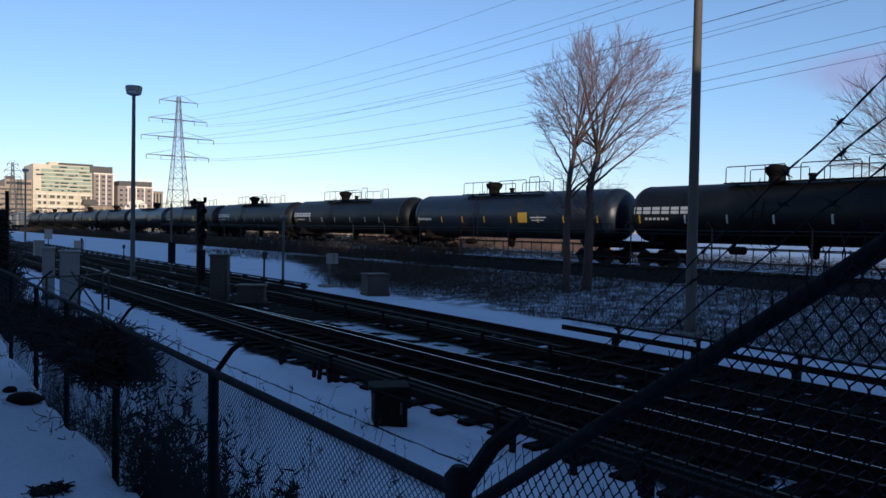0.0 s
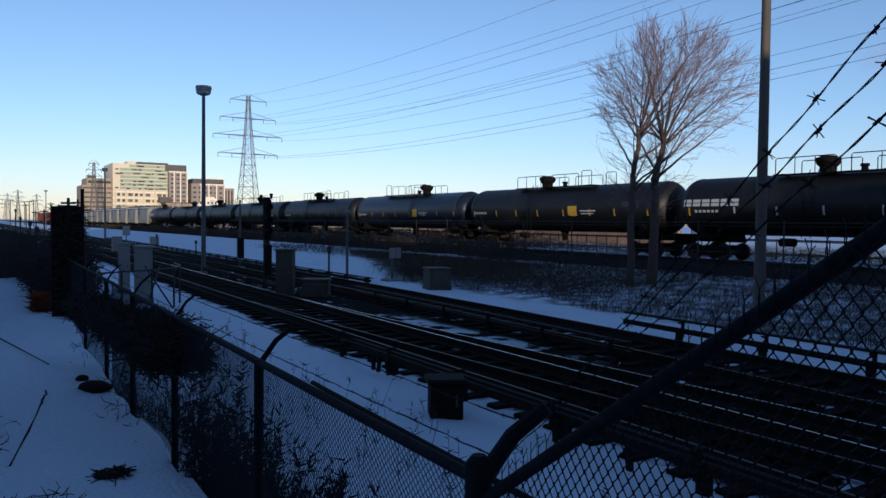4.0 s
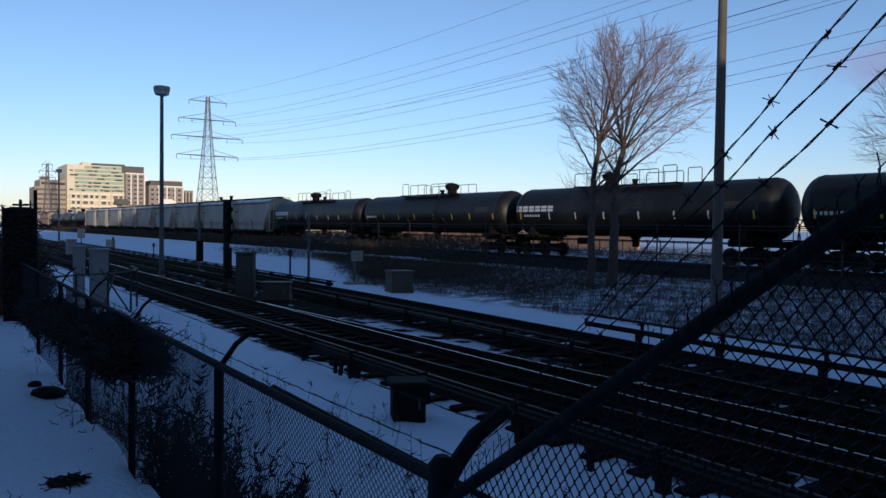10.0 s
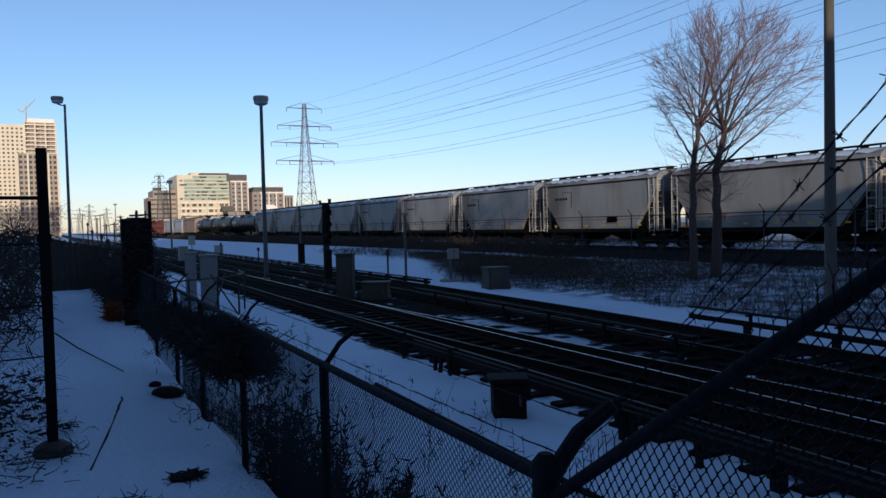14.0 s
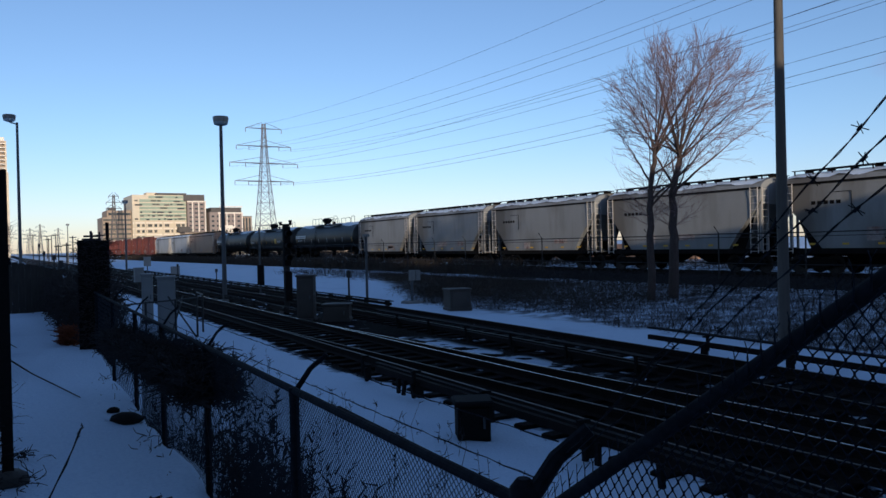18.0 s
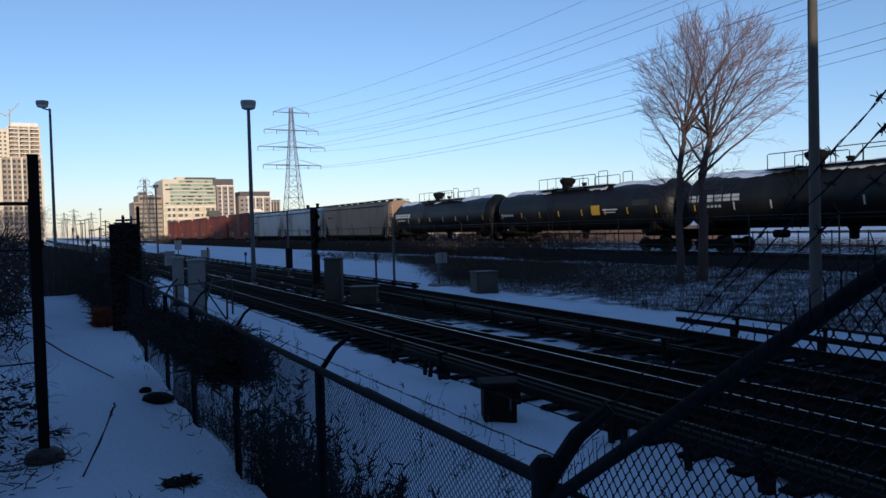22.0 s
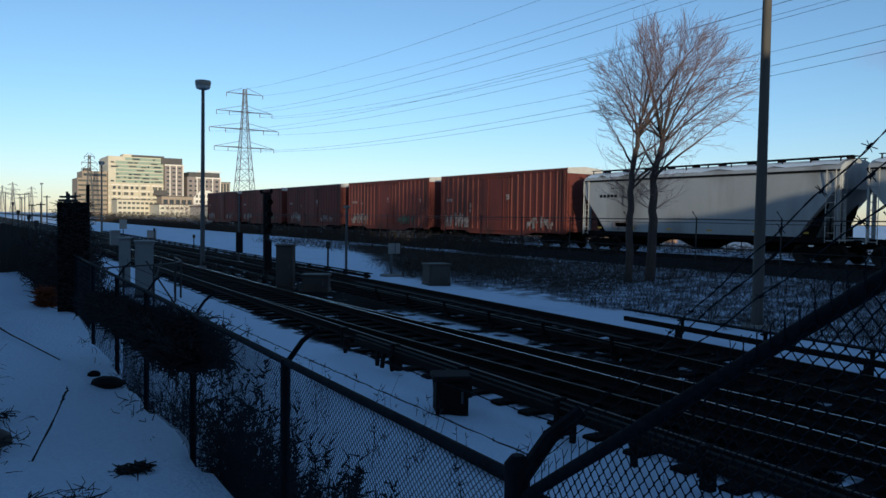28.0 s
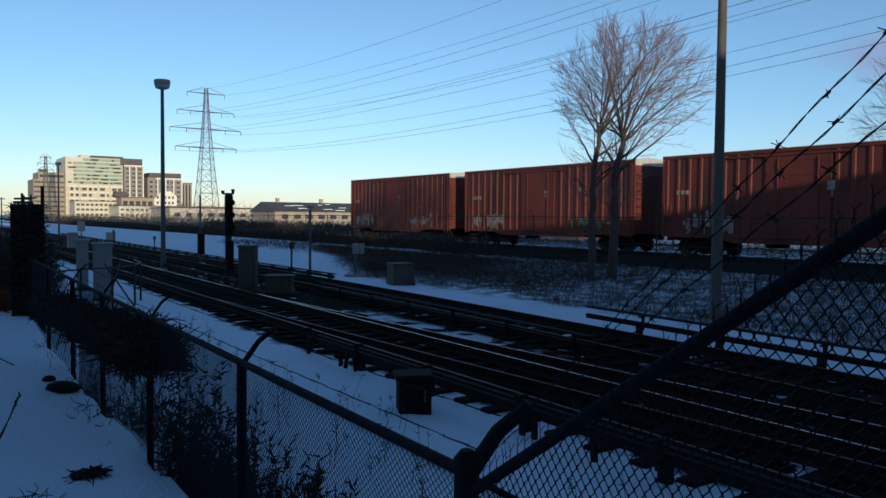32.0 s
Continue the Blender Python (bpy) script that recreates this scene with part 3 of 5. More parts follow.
    part("bottom_outlet", Geo().lathe([(0.75, 0.1), (0.8, 0.2), (1.2, 0.22), (1.45, 0.4)], (0, 0, 0), 14, "z"), M_GEAR, th)
    part("brake_pipe", Geo().tube([(-0.5, -h + 2.9, 1.15), (-0.5, h - 2.9, 1.15)], 0.035, 6), M_GEAR, th)
    part("brake_cylinder", Geo().lathe([(2.9, 0.1), (2.95, 0.2), (3.7, 0.2), (3.75, 0.1)], (-0.8, 0, 1.05), 12, "y"), M_GEAR, th)
    for i, y in enumerate((-h + 1.1, -h * 0.62, -h * 0.4, -h * 0.15, h * 0.12, h * 0.36, h * 0.6, h - 1.1)):
        curved_patch(th, "reflector_stripe", ((y - 0.05, y + 0.05, 2.34, 2.76),), M_YELLOW if i in (0, 7) or not big_letters else M_WHITE, "upright reflective stripe")
    y_end = h - 0.75
    if big_letters:
        for i in range(6):
            a, b = y_end - i * 0.58 - 0.48, y_end - i * 0.58
            curved_patch(th, "letter_block", ((a, b, 3.02, 3.18), (a, b, 2.82, 2.98)), M_WHITE, "plain white painted block")
        for i in range(6):
            yy = y_end - 0.7 - i * 0.26
            curved_patch(th, "number_bar", ((yy - 0.17, yy, 2.50, 2.63),), M_WHITE, "small plain bar")
    else:
        for i in range(7):
            yy = y_end - 0.3 - i * 0.24
            curved_patch(th, "number_bar", ((yy - 0.16, yy, 2.50, 2.66),), M_WHITE, "small plain bar")
    if placard:
        yy = -h * placard
        curved_patch(th, "placard", ((yy - 0.42, yy + 0.42, 2.35, 2.98),), M_YELLOW, "square yellow placard")
        curved_patch(th, "placard_line", ((yy - 2.1, yy - 0.7, 2.62, 2.70), (yy - 1.9, yy - 0.8, 2.46, 2.52)), M_WHITE, "pale stencilled bars")
    curved_patch(th, "stencil_panel", tuple((-h + 1.7, -h + 3.1, 2.86 + 0.12 * k, 2.93 + 0.12 * k) for k in range(3)), M_STENCIL, "faded stencil bars")
    if snow:
        for k, ys in enumerate(((-h + 0.9, -3.8), (-3.3, 1.1), (2.8, h - 0.9))):
            rs = random.Random(seed * 7 + k)
            g = Geo()
            m = 20
            for y in np.linspace(*ys, m):
                w = 0.52 + 0.10 * math.sin(y * 1.1 + seed) + rs.uniform(-0.06, 0.06)
                lift = 0.10 + 0.03 * math.sin(y * 2.3) + rs.uniform(-0.015, 0.015)
                for a in (-1.1, -0.8, -0.35, 0.35, 0.8, 1.1):
                    rr = R + (lift if abs(a) < 0.5 else lift * 0.6 if abs(a) < 1 else 0.002)
                    g.v.append((rr * math.sin(a * w), float(y), zc + rr * math.cos(a * w)))
            g.f += [(i * 6 + j, i * 6 + j + 1, i * 6 + 7 + j, i * 6 + 6 + j) for i in range(m - 1) for j in range(5)]
            part("snow_cap", g, M_SNOW, th, "strip of snow lying on the tank's top")
    TRAIN.append((th, (u0 + u1) / 2))
    return th


def hopper_car(u0, u1, label, paint, bays, seed=0, snow=True):
    th = thing("hopper_car", label, "hopper car", group="covered hoppers of the freight train")
    L = (u1 - u0) - 1.2
    h = L / 2
    top, eave, sill = 4.78, 4.22, 1.15
    # bowed sides: half widths by height
    sec = [(1.50, eave), (1.55, 3.6), (1.56, 2.9), (1.54, 2.0), (1.49, sill)]
    g = Geo()
    cut = {eave: 0.0, 3.6: 0.0, 2.9: 0.55, 2.0: 1.35, sill: 2.0}
    rows = []
    for w, z in sec:
        e = h - cut[z]
        rows.append(len(g.v))
        g.v += [(-w, -e, z), (-w, e, z), (w, e, z), (w, -e, z)]
    for a, b in zip(rows, rows[1:]):
        g.f += [(a + i, a + (i + 1) % 4, b + (i + 1) % 4, b + i) for i in range(4)]
    g.f += [tuple(rows[-1] + i for i in range(4)), tuple(rows[0] + i for i in range(4))]
    part("body", g, paint, th)
    arch = [(-1.5, eave), (-1.42, eave + 0.20), (-1.15, top - 0.19), (-0.6, top - 0.05), (0, top), (0.6, top - 0.05), (1.15, top - 0.19), (1.42, eave + 0.20), (1.5, eave)]
    part("roof", Geo().prism(arch, -h, h, "y"), paint, th)
    part("eave_rail", Geo().box((-1.53, 0, eave), (0.08, L, 0.09)).box((1.53, 0, eave), (0.08, L, 0.09)), M_GEAR, th)
    part("side_sill", Geo().box((-1.5, 0, sill - 0.05), (0.12, L - 0.4, 0.25)).box((1.5, 0, sill - 0.05), (0.12, L - 0.4, 0.25)), M_GEAR, th)
    part("centre_sill", Geo().box((0, 0, 0.98), (0.5, L + 0.2, 0.3)), M_GEAR, th)
    for i in range(bays):
        y = (i - (bays - 1) / 2) * (L - 5.2) / max(1, bays - 0.4)
        w = (L - 5.2) / bays * 0.42
        b = Geo()
        b.v = [(-1.4, y - w, sill), (1.4, y - w, sill), (1.4, y + w, sill), (-1.4, y + w, sill), (-0.55, y - 0.4, 0.48), (0.55, y - 0.4, 0.48), (0.55, y + 0.4, 0.48), (-0.55, y + 0.4, 0.48)]
        b.f = [(0, 1, 2, 3), (4, 7, 6, 5)] + [(j, 4 + j, 4 + (j + 1) % 4, (j + 1) % 4) for j in range(4)]
        part("discharge_bay", b, M_GEAR, th)
        part("gate", Geo().box((0, y, 0.43), (1.5, 0.9, 0.1)), M_GEAR, th)
    rw = Geo().box((0, 0, top + 0.16), (0.7, L - 0.3, 0.04))
    for y in np.linspace(-h + 0.4, h - 0.4, 10):
        rw.box((0, y, top + 0.07), (0.6, 0.06, 0.16))
    part("roof_walk", rw, M_GEAR, th)
    for sx in (-1, 1):
        wk = Geo().box((sx * 0.95, 0, top + 0.10), (0.24, L - 0.4, 0.03))
        for y in np.linspace(-h + 0.3, h - 0.3, 12):
            wk.box((sx * 0.98, y, top - 0.02), (0.05, 0.05, 0.24))
        part("roof_rail", wk, M_GEAR, th)
    if snow:
        rs = random.Random(seed + 90)
        g = Geo()
        m = 26
        for y in np.linspace(-h + 0.15, h - 0.15, m):
            low = rs.uniform(0.02, 0.22)
            for (x, z), lift in zip(((-1.44 + low * 0.5, eave + 0.14 + low), (-1.22, top - 0.23), (-0.75, top - 0.08), (-0.4, top - 0.03)), (0.004, 0.035, 0.05, 0.004)):
                g.v.append((x, float(y), z + lift))
        g.f += [(i * 4 + j, i * 4 + j + 1, i * 4 + 5 + j, i * 4 + 4 + j) for i in range(m - 1) for j in range(3)]
        part("snow_cap", g, M_SNOW, th, "thin uneven snow on the roof's shoulder")
    for s in (-1, 1):
        e = Geo()
        for x in (-1.45, -0.95, 0.95, 1.45):
            e.box((x, s * (h - 0.06), 2.35), (0.1, 0.1, 2.5))
        e.box((0, s * (h - 0.25), 1.12), (2.9, 0.5, 0.06)).box((0, s * (h - 0.04), 3.5), (3.0, 0.1, 0.16))
        part("end_frame", e, paint, th)
        lad = Geo()
        for z in np.arange(1.1, 4.2, 0.34):
            lad.tube([(-1.42, s * (h + 0.02), z), (-0.98, s * (h + 0.02), z)], 0.016, 5)
        for z in np.arange(1.1, 4.2, 0.34):
            lad.tube([(-1.6, s * (h - 0.12), z), (-1.6, s * (h - 0.55), z)], 0.016, 5)
        for px, py in ((-1.42, h + 0.02), (-0.98, h + 0.02), (-1.6, h - 0.12), (-1.6, h - 0.55)):
            lad.tube([(px, s * py, 1.0), (px, s * py, 4.25)], 0.02, 5)
        part("ladder", lad, M_BOXEND, th)
        truck(th, s * (h - 1.25))
        coupler(th, s * (h + 0.02), s)
        for x in (-1.2, 1.2):
            part("slope_brace", Geo().prism([(s * (h - 2.05), 1.15), (s * (h - 1.25), 1.15), (s * (h - 0.75), 2.3), (s * (h - 0.6), 2.95)], x - 0.03, x + 0.03), M_GEAR, th)
        part("brake_rigging", Geo().box((0.5, s * (h - 0.9), 1.5), (0.5, 0.6, 0.5)).tube([(-0.6, s * (h - 0.9), 1.3), (-0.6, s * (h - 0.9), 2.2)], 0.04, 6), M_GEAR, th)
    for i in range(5):
        part("number_bar", Geo().box((-1.565, h - 1.6 - i * 0.3, 3.3), (0.012, 0.2, 0.16)), M_GEAR, th, "small plain bar", smooth=False)
    part("logo_frame", Geo().tube([(-1.57, h - 2.4, 3.75), (-1.57, h - 3.4, 3.75), (-1.575, h - 3.4, 2.7)], 0.014, 4), M_GEAR, th)
    rnd = random.Random(seed)
    for i in range(2):
        y, z = rnd.uniform(-h + 3, h - 3), rnd.uniform(1.5, 1.9)
        part("graffiti_patch", Geo().box((-1.56, y, z), (0.012, rnd.uniform(0.5, 1.6), rnd.uniform(0.25, 0.6))), M_GRAFW, th, "faded spray paint patch", smooth=False)
    for i in range(6):
        y = -h + 1.5 + i * (L - 3) / 5
        part("reflector_stripe", Geo().box((-1.525, y, 1.42), (0.012, 0.3, 0.09)), M_YELLOW, th, smooth=False)
    TRAIN.append((th, (u0 + u1) / 2))
    return th


def spray(parent, rnd, yc, wide, z0, z1, material, style):
    """Faded spray paint: a band of plain ragged strokes."""
    g = Geo()
    for i in range(34):
        t = rnd.random()
        y = yc + wide * (t - 0.5)
        top = z1 - 0.5 * abs(t - 0.5) - rnd.uniform(0, 0.5)
        k = len(g.v)
        w = rnd.uniform(0.03, 0.16)
        zb = z0 + rnd.uniform(0, 0.5)
        lean = rnd.uniform(-0.12, 0.12)
        m = 7
        for a in range(m):
            f = a / (m - 1)
            xs = -1.508 - 0.0015 * i
            g.v += [(xs, y + lean * f - w * rnd.uniform(0.4, 1.0), zb + (top - zb) * f), (xs, y + lean * f + w * rnd.uniform(0.4, 1.0), zb + (top - zb) * f + rnd.uniform(-0.03, 0.03))]
        g.f += [(k + 2 * a, k + 2 * a + 1, k + 2 * a + 3, k + 2 * a + 2) for a in range(m - 1)]
    tagged(part("graffiti", g, material, parent, smooth=False), "faded spray paint", kind="stuff")


def box_car(u0, u1, label, seed=0):
    rnd = random.Random(seed)
    th = thing("box_car", label, "box car", group="red box cars of the freight train")
    L = (u1 - u0) - 1.9
    h = L / 2
    z0, z1 = 1.05, 5.13
    part("body", Geo().box((0, 0, (z0 + z1) / 2), (2.9, L - 0.1, z1 - z0)), M_BOX, th)
    part("roof", Geo().prism([(-1.5, z1), (-1.5, z1 + 0.05), (0, z1 + 0.16), (1.5, z1 + 0.05), (1.5, z1)], -h, h, "y"), M_BOXEND, th)
    part("side_sill", Geo().prism([(-h, z0 + 0.05), (h, z0 + 0.05), (h, z0 - 0.1), (h - 3.4, z0 - 0.1), (h - 4.2, z0 - 0.3), (-h + 4.2, z0 - 0.3), (-h + 3.4, z0 - 0.1), (-h, z0 - 0.1)], -1.48, -1.40), M_BOX, th)
    part("far_side_sill", Geo().prism([(-h, z0 + 0.05), (h, z0 + 0.05), (h, z0 - 0.1), (-h, z0 - 0.1)], 1.40, 1.48), M_BOX, th)
    part("top_chord", Geo().box((-1.47, 0, z1 - 0.06), (0.1, L, 0.16)).box((1.47, 0, z1 - 0.06), (0.1, L, 0.16)), M_BOX, th)
    rib = Geo().prism([(-1.45, -0.10), (-1.505, -0.065), (-1.505, 0.065), (-1.45, 0.10)], z0 + 0.02, z1 - 0.1, "z").mesh("side_post", M_BOX, False)
    y = -h + 0.35
    while y < h - 0.2:
        if not -1.6 < y < 1.8:
            part("side_post", rib, None, th, at=pose(0, y, 0))
        y += 0.69
    end_rib = Geo().prism([(-0.06, -0.17), (-0.06, 0.17), (0.06, 0.06), (0.06, -0.06)], -1.35, 1.35).prism([(0.06, -0.17), (0.06, 0.17), (-0.06, 0.06), (-0.06, -0.06)], -1.35, 1.35).mesh("end_corrugation", M_BOX)
    door = part("door", Geo().box((-1.49, 0.1, 2.95), (0.07, 3.1, 3.7)), M_BOX, th)
    for z in np.arange(1.5, 4.7, 0.62):
        part("door_rib", Geo().box((-1.535, 0.1, float(z)), (0.03, 2.9, 0.09)), M_BOX, door)
    for y in (-0.9, 1.0):
        part("door_rod", Geo().tube([(-1.57, y, 1.2), (-1.57, y, 4.7)], 0.025, 6), M_BOX, door)
    for z in (z0 + 0.02, 4.86):
        part("door_track", Geo().box((-1.53, 0.6, z), (0.09, 6.0, 0.1)), M_BOX, th)
    part("centre_sill", Geo().box((0, 0, 0.9), (0.5, L + 0.2, 0.3)), M_GEAR, th)
    for s in (-1, 1):
        for z in np.arange(1.3, 4.6, 0.42):
            part("end_corrugation", end_rib, None, th, at=pose(0, s * (h - 0.04), z))
        # pale strip: the sunlit band above the shaded end is put into its colour
        part("end_cap", Geo().box((0, s * (h - 0.02), z1 - 0.12), (2.98, 0.12, 0.36)), M_BOXEND, th, "pale top of the car's end with sunlight painted in")
        for x in (-1.45, 1.45):
            part("corner_post", Geo().box((x, s * (h - 0.06), 3.0), (0.12, 0.14, 3.9)), M_BOX, th)
        lad = Geo()
        for z in np.arange(0.9, 2.6 if s > 0 else 4.9, 0.36):
            lad.tube([(-1.54, s * (h - 0.15), z), (-1.54, s * (h - 0.6), z)], 0.018, 5)
        for py in (h - 0.15, h - 0.6):
            lad.tube([(-1.54, s * py, 0.85), (-1.54, s * py, 2.6 if s > 0 else 4.9)], 0.018, 5)
        part("ladder", lad, M_BOX, th)
        truck(th, s * (h - 1.9))
        coupler(th, s * (h + 0.02), s)
    part("brake_gear", Geo().box((-0.6, 1.5, 0.75), (0.5, 0.9, 0.4)).tube([(-0.9, -4, 0.8), (-0.9, 4, 0.8)], 0.04, 6), M_GEAR, th)
    for i in range(3 + seed % 2):
        part("number_bar", Geo().box((-1.511, h - 1.0 - i * 0.28, 3.25), (0.012, 0.2, 0.22)), M_GRAFW, th, "faded plain bar", smooth=False)
    part("small_sign", Geo().box((-1.535, -0.5 - rnd.random(), 3.4), (0.012, 0.35, 0.4)), M_GRAFW, th, "small faded notice", smooth=False)
    for i in range(4):
        part("chalk_mark", Geo().box((-1.511, rnd.uniform(-h + 1, h - 1), rnd.uniform(1.6, 3.6)), (0.012, rnd.uniform(0.08, 0.3), rnd.uniform(0.08, 0.35))), M_GRAFW, th, "small pale mark", smooth=False)
    spray(th, rnd, rnd.uniform(4.2, 5.2), rnd.uniform(2.6, 3.6), 1.15, 2.35, M_GRAFW, 1)
    spray(th, rnd, -rnd.uniform(3.0, 5.0), rnd.uniform(2.2, 3.4), 1.2, 2.1, M_GRAFG if seed in (1, 3) else M_GRAFW, 2)
    TRAIN.append((th, (u0 + u1) / 2))
    return th


TANKS = [7.3, 27.6, 48.0, 68.6, 88.8, 109.0, 129.0, 149.3, 169.6, 189.3, 209.8, 230.0]
LETTERED, PLACARDS = (0, 2, 3, 8, 10), (1, 4, 5, 7)
for i, (a, b) in enumerate(zip(TANKS, TANKS[1:])):
    if i in LETTERED:
        tank_car(a, b, "black tank car with large white painted blocks", M_TANK, True, seed=i)
    elif i == 5:
        tank_car(a, b, "dark blue tank car with a yellow placard", M_TANKN, False, seed=i, placard=0.52 if i == 7 else 0.24)
    elif i == 1:
        tank_car(a, b, "navy tank car with a yellow placard", M_TANKN, False, seed=i + 1, placard=0.26)
    elif i in PLACARDS:
        tank_car(a, b, "black tank car with a yellow placard", M_TANK, False, seed=i, placard=0.52 if i == 7 else 0.24)
    else:
        tank_car(a, b, "black tank car with yellow upright stripes", M_TANK, False, seed=i)
SHORTS = [230.0, 243.7, 256.5, 269.2, 281.4, 293.5, 305.5, 318.0, 330.2, 342.2]
for i, (a, b) in enumerate(zip(SHORTS, SHORTS[1:])):
    hopper_car(a, b, "short grey covered hopper with a snowy roof", M_HOP, 2, seed=20 + i)
LATE = [342.2, 361.8, 381.3, 400.6]
for i, (a, b) in enumerate(zip(LATE, LATE[1:])):
    tank_car(a, b, "black tank car with snow along its top", M_TANK, i != 1, snow=True, seed=40 + 2 * i, placard=0.3 if i == 1 else 0.0)
hopper_car(400.6, 420.9, "long tan covered hopper streaked with rust", M_HOPT, 4, seed=50, snow=False)
hopper_car(420.9, 438.4, "white covered hopper behind the tan one", M_HOPW, 3, seed=51)
hopper_car(438.4, 455.9, "white covered hopper ahead of the red cars", M_HOPW, 3, seed=52)
REDS = [455.9, 472.9, 490.3, 507.3, 524.9, 542.2]
for i, (a, b) in enumerate(zip(REDS, REDS[1:])):
    box_car(a, b, "oxide-red ribbed box car with faded graffiti" if i < 4 else "last oxide-red box car of the train", seed=i)


# ---- far things: buildings, pylons, power lines ----
M_FACADE = mat("pale_facade", (0.66, 0.57, 0.43), 0.8, var=0.1, scale=0.3, fine=4, bump=0)
M_FACADE2 = mat("brown_facade", (0.36, 0.28, 0.21), 0.8, var=0.1, scale=0.3, fine=4, bump=0)
M_GLASSG = mat("green_glass_wall", (0.34, 0.40, 0.31), 0.25, 0.0, var=0.15, scale=0.4, fine=3, bump=0)
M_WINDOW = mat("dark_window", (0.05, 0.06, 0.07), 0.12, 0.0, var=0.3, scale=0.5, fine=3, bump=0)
# paler twin of the dark pane: sunlight on the glass is put into its colour
M_WINDOWP = mat("sun_painted_window", (0.13, 0.125, 0.11), 0.2, 0.0, var=0.5, scale=0.25, fine=2, bump=0)
M_ROOFD = mat("dark_roof_storey", (0.10, 0.09, 0.085), 0.7, var=0.2, scale=0.4, bump=0)
M_STEEL = mat("pylon_steel", (0.16, 0.15, 0.145), 0.6, 0.3, var=0.2, scale=1, bump=0)
M_CABLE = mat("power_cable", (0.06, 0.065, 0.075), 0.6, 0.3, var=0.1, scale=1, bump=0)


def facade(th, x0, x1, y, z0, z1, rows, cols, glass, wf=0.7, hf=0.5, name="window", odd=None):
    """Rows of separate panes standing a little proud of a front wall."""
    w, h = (x1 - x0) / cols, (z1 - z0) / rows
    me = Geo().box((0, 0, 0), (w * wf, 0.3, h * hf)).mesh(name, glass, False)
    other = Geo().box((0, 0, 0), (w * wf, 0.3, h * hf)).mesh(name, odd or glass, False)
    for r in range(rows):
        for c in range(cols):
            part(name, other if (r * 7 + c * 5 + r * c) % 4 == 1 else me, None, th, at=pose(x0 + (c + 0.5) * w, y - 0.1, z0 + (r + 0.5) * h))


def block(th, name, x0, x1, y, depth, z0, z1, material):
    part(name, Geo().box(((x0 + x1) / 2, y + depth / 2, (z0 + z1) / 2), (x1 - x0, depth, z1 - z0)), material, th, smooth=False)


def building(label, x0, x1, y, depth, top, rows, cols, wall, window, wf=0.7, hf=0.5, base=0.0):
    th = thing("office_building", label, "building", group="distant buildings")
    block(th, "wall", x0, x1, y, depth, base, top, wall)
    block(th, "roof", x0 - 0.3, x1 + 0.3, y - 0.3, depth + 0.6, top, top + 0.5, M_ROOFD)
    facade(th, x0 + 0.5, x1 - 0.5, y, base + 1, top - 0.5, rows, cols, window, wf, hf)
    return th


M_TRIMW = mat("white_facade_trim", (0.80, 0.72, 0.62), 0.7, var=0.06, scale=0.5, bump=0)
M_GREYBROWN = mat("grey_brown_cladding", (0.27, 0.22, 0.20), 0.7, var=0.12, scale=0.4, fine=3, bump=0)
B1 = thing("office_building", "pale office block with a green glass front", "building", group="distant buildings")
block(B1, "wall", 83.3, 119.3, 560, 40, 0, 41.2, M_FACADE)
block(B1, "roof", 99.5, 119.6, 559.4, 41, 41.2, 42.6, M_ROOFD)
block(B1, "penthouse", 94, 101, 568, 12, 41.2, 43.4, M_FACADE)
rb = random.Random(21)
for r in range(7):
    z = 23.4 + r * 2.55
    block(B1, "glass_band", 88.0 + (6 if r == 6 else 0), 119.1, 559.6, 0.5, z, z + 1.9, M_GLASSG)
    x = 84.5
    while x < 117:
        w = rb.choice((1.5, 2.5, 4.0, 5.5))
        if rb.random() < 0.55:
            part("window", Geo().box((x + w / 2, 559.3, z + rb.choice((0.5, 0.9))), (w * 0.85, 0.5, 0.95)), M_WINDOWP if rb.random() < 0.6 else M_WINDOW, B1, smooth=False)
        x += w + rb.choice((0.4, 1.2, 2.4))
for r in range(4):
    z = 6.0 + r * 4.1
    part("spandrel", Geo().box((101.3, 559.5, z + 3.3), (36.2, 1.0, 0.8)), M_TRIMW, B1, smooth=False)
    for c in range(9):
        if (c * 3 + r) % 7:
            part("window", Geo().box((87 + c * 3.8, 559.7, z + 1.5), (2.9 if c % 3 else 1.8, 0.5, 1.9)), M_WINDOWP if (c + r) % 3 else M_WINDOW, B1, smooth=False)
for x in (84.5, 91.5, 103, 110.5, 118.5):
    part("pier", Geo().box((x, 559.3, 11.5), (0.9, 1.2, 22.5)), M_FACADE, B1, smooth=False)
block(B1, "terrace_screen", 112.5, 120.5, 553, 6, 15.0, 18.6, M_ROOFD)
B2 = thing("office_building", "brown office wing with white upright strips and a dark top", "building", group="distant buildings")
block(B2, "wall", 119.7, 132.6, 558, 42, 0, 37.0, M_GREYBROWN)
block(B2, "top_storey", 117.5, 132.0, 559, 40, 37.0, 41.6, M_ROOFD)
for x in (123.2, 127.6, 132.2):
    part("white_strip", Geo().box((x, 557.7, 23), (0.7, 0.8, 28)), M_TRIMW, B2, smooth=False)
part("white_strip", Geo().box((126.2, 557.6, 36.6), (13.2, 0.9, 0.9)), M_TRIMW, B2, smooth=False)
facade(B2, 120.2, 131.8, 558, 6, 36.0, 10, 3, M_WINDOW, 0.55, 0.35)
B3 = thing("office_building", "brown terraced office wing with window bands", "building", group="distant buildings")
block(B3, "wall", 64.5, 83.0, 562, 30, 0, 25.6, M_FACADE2)
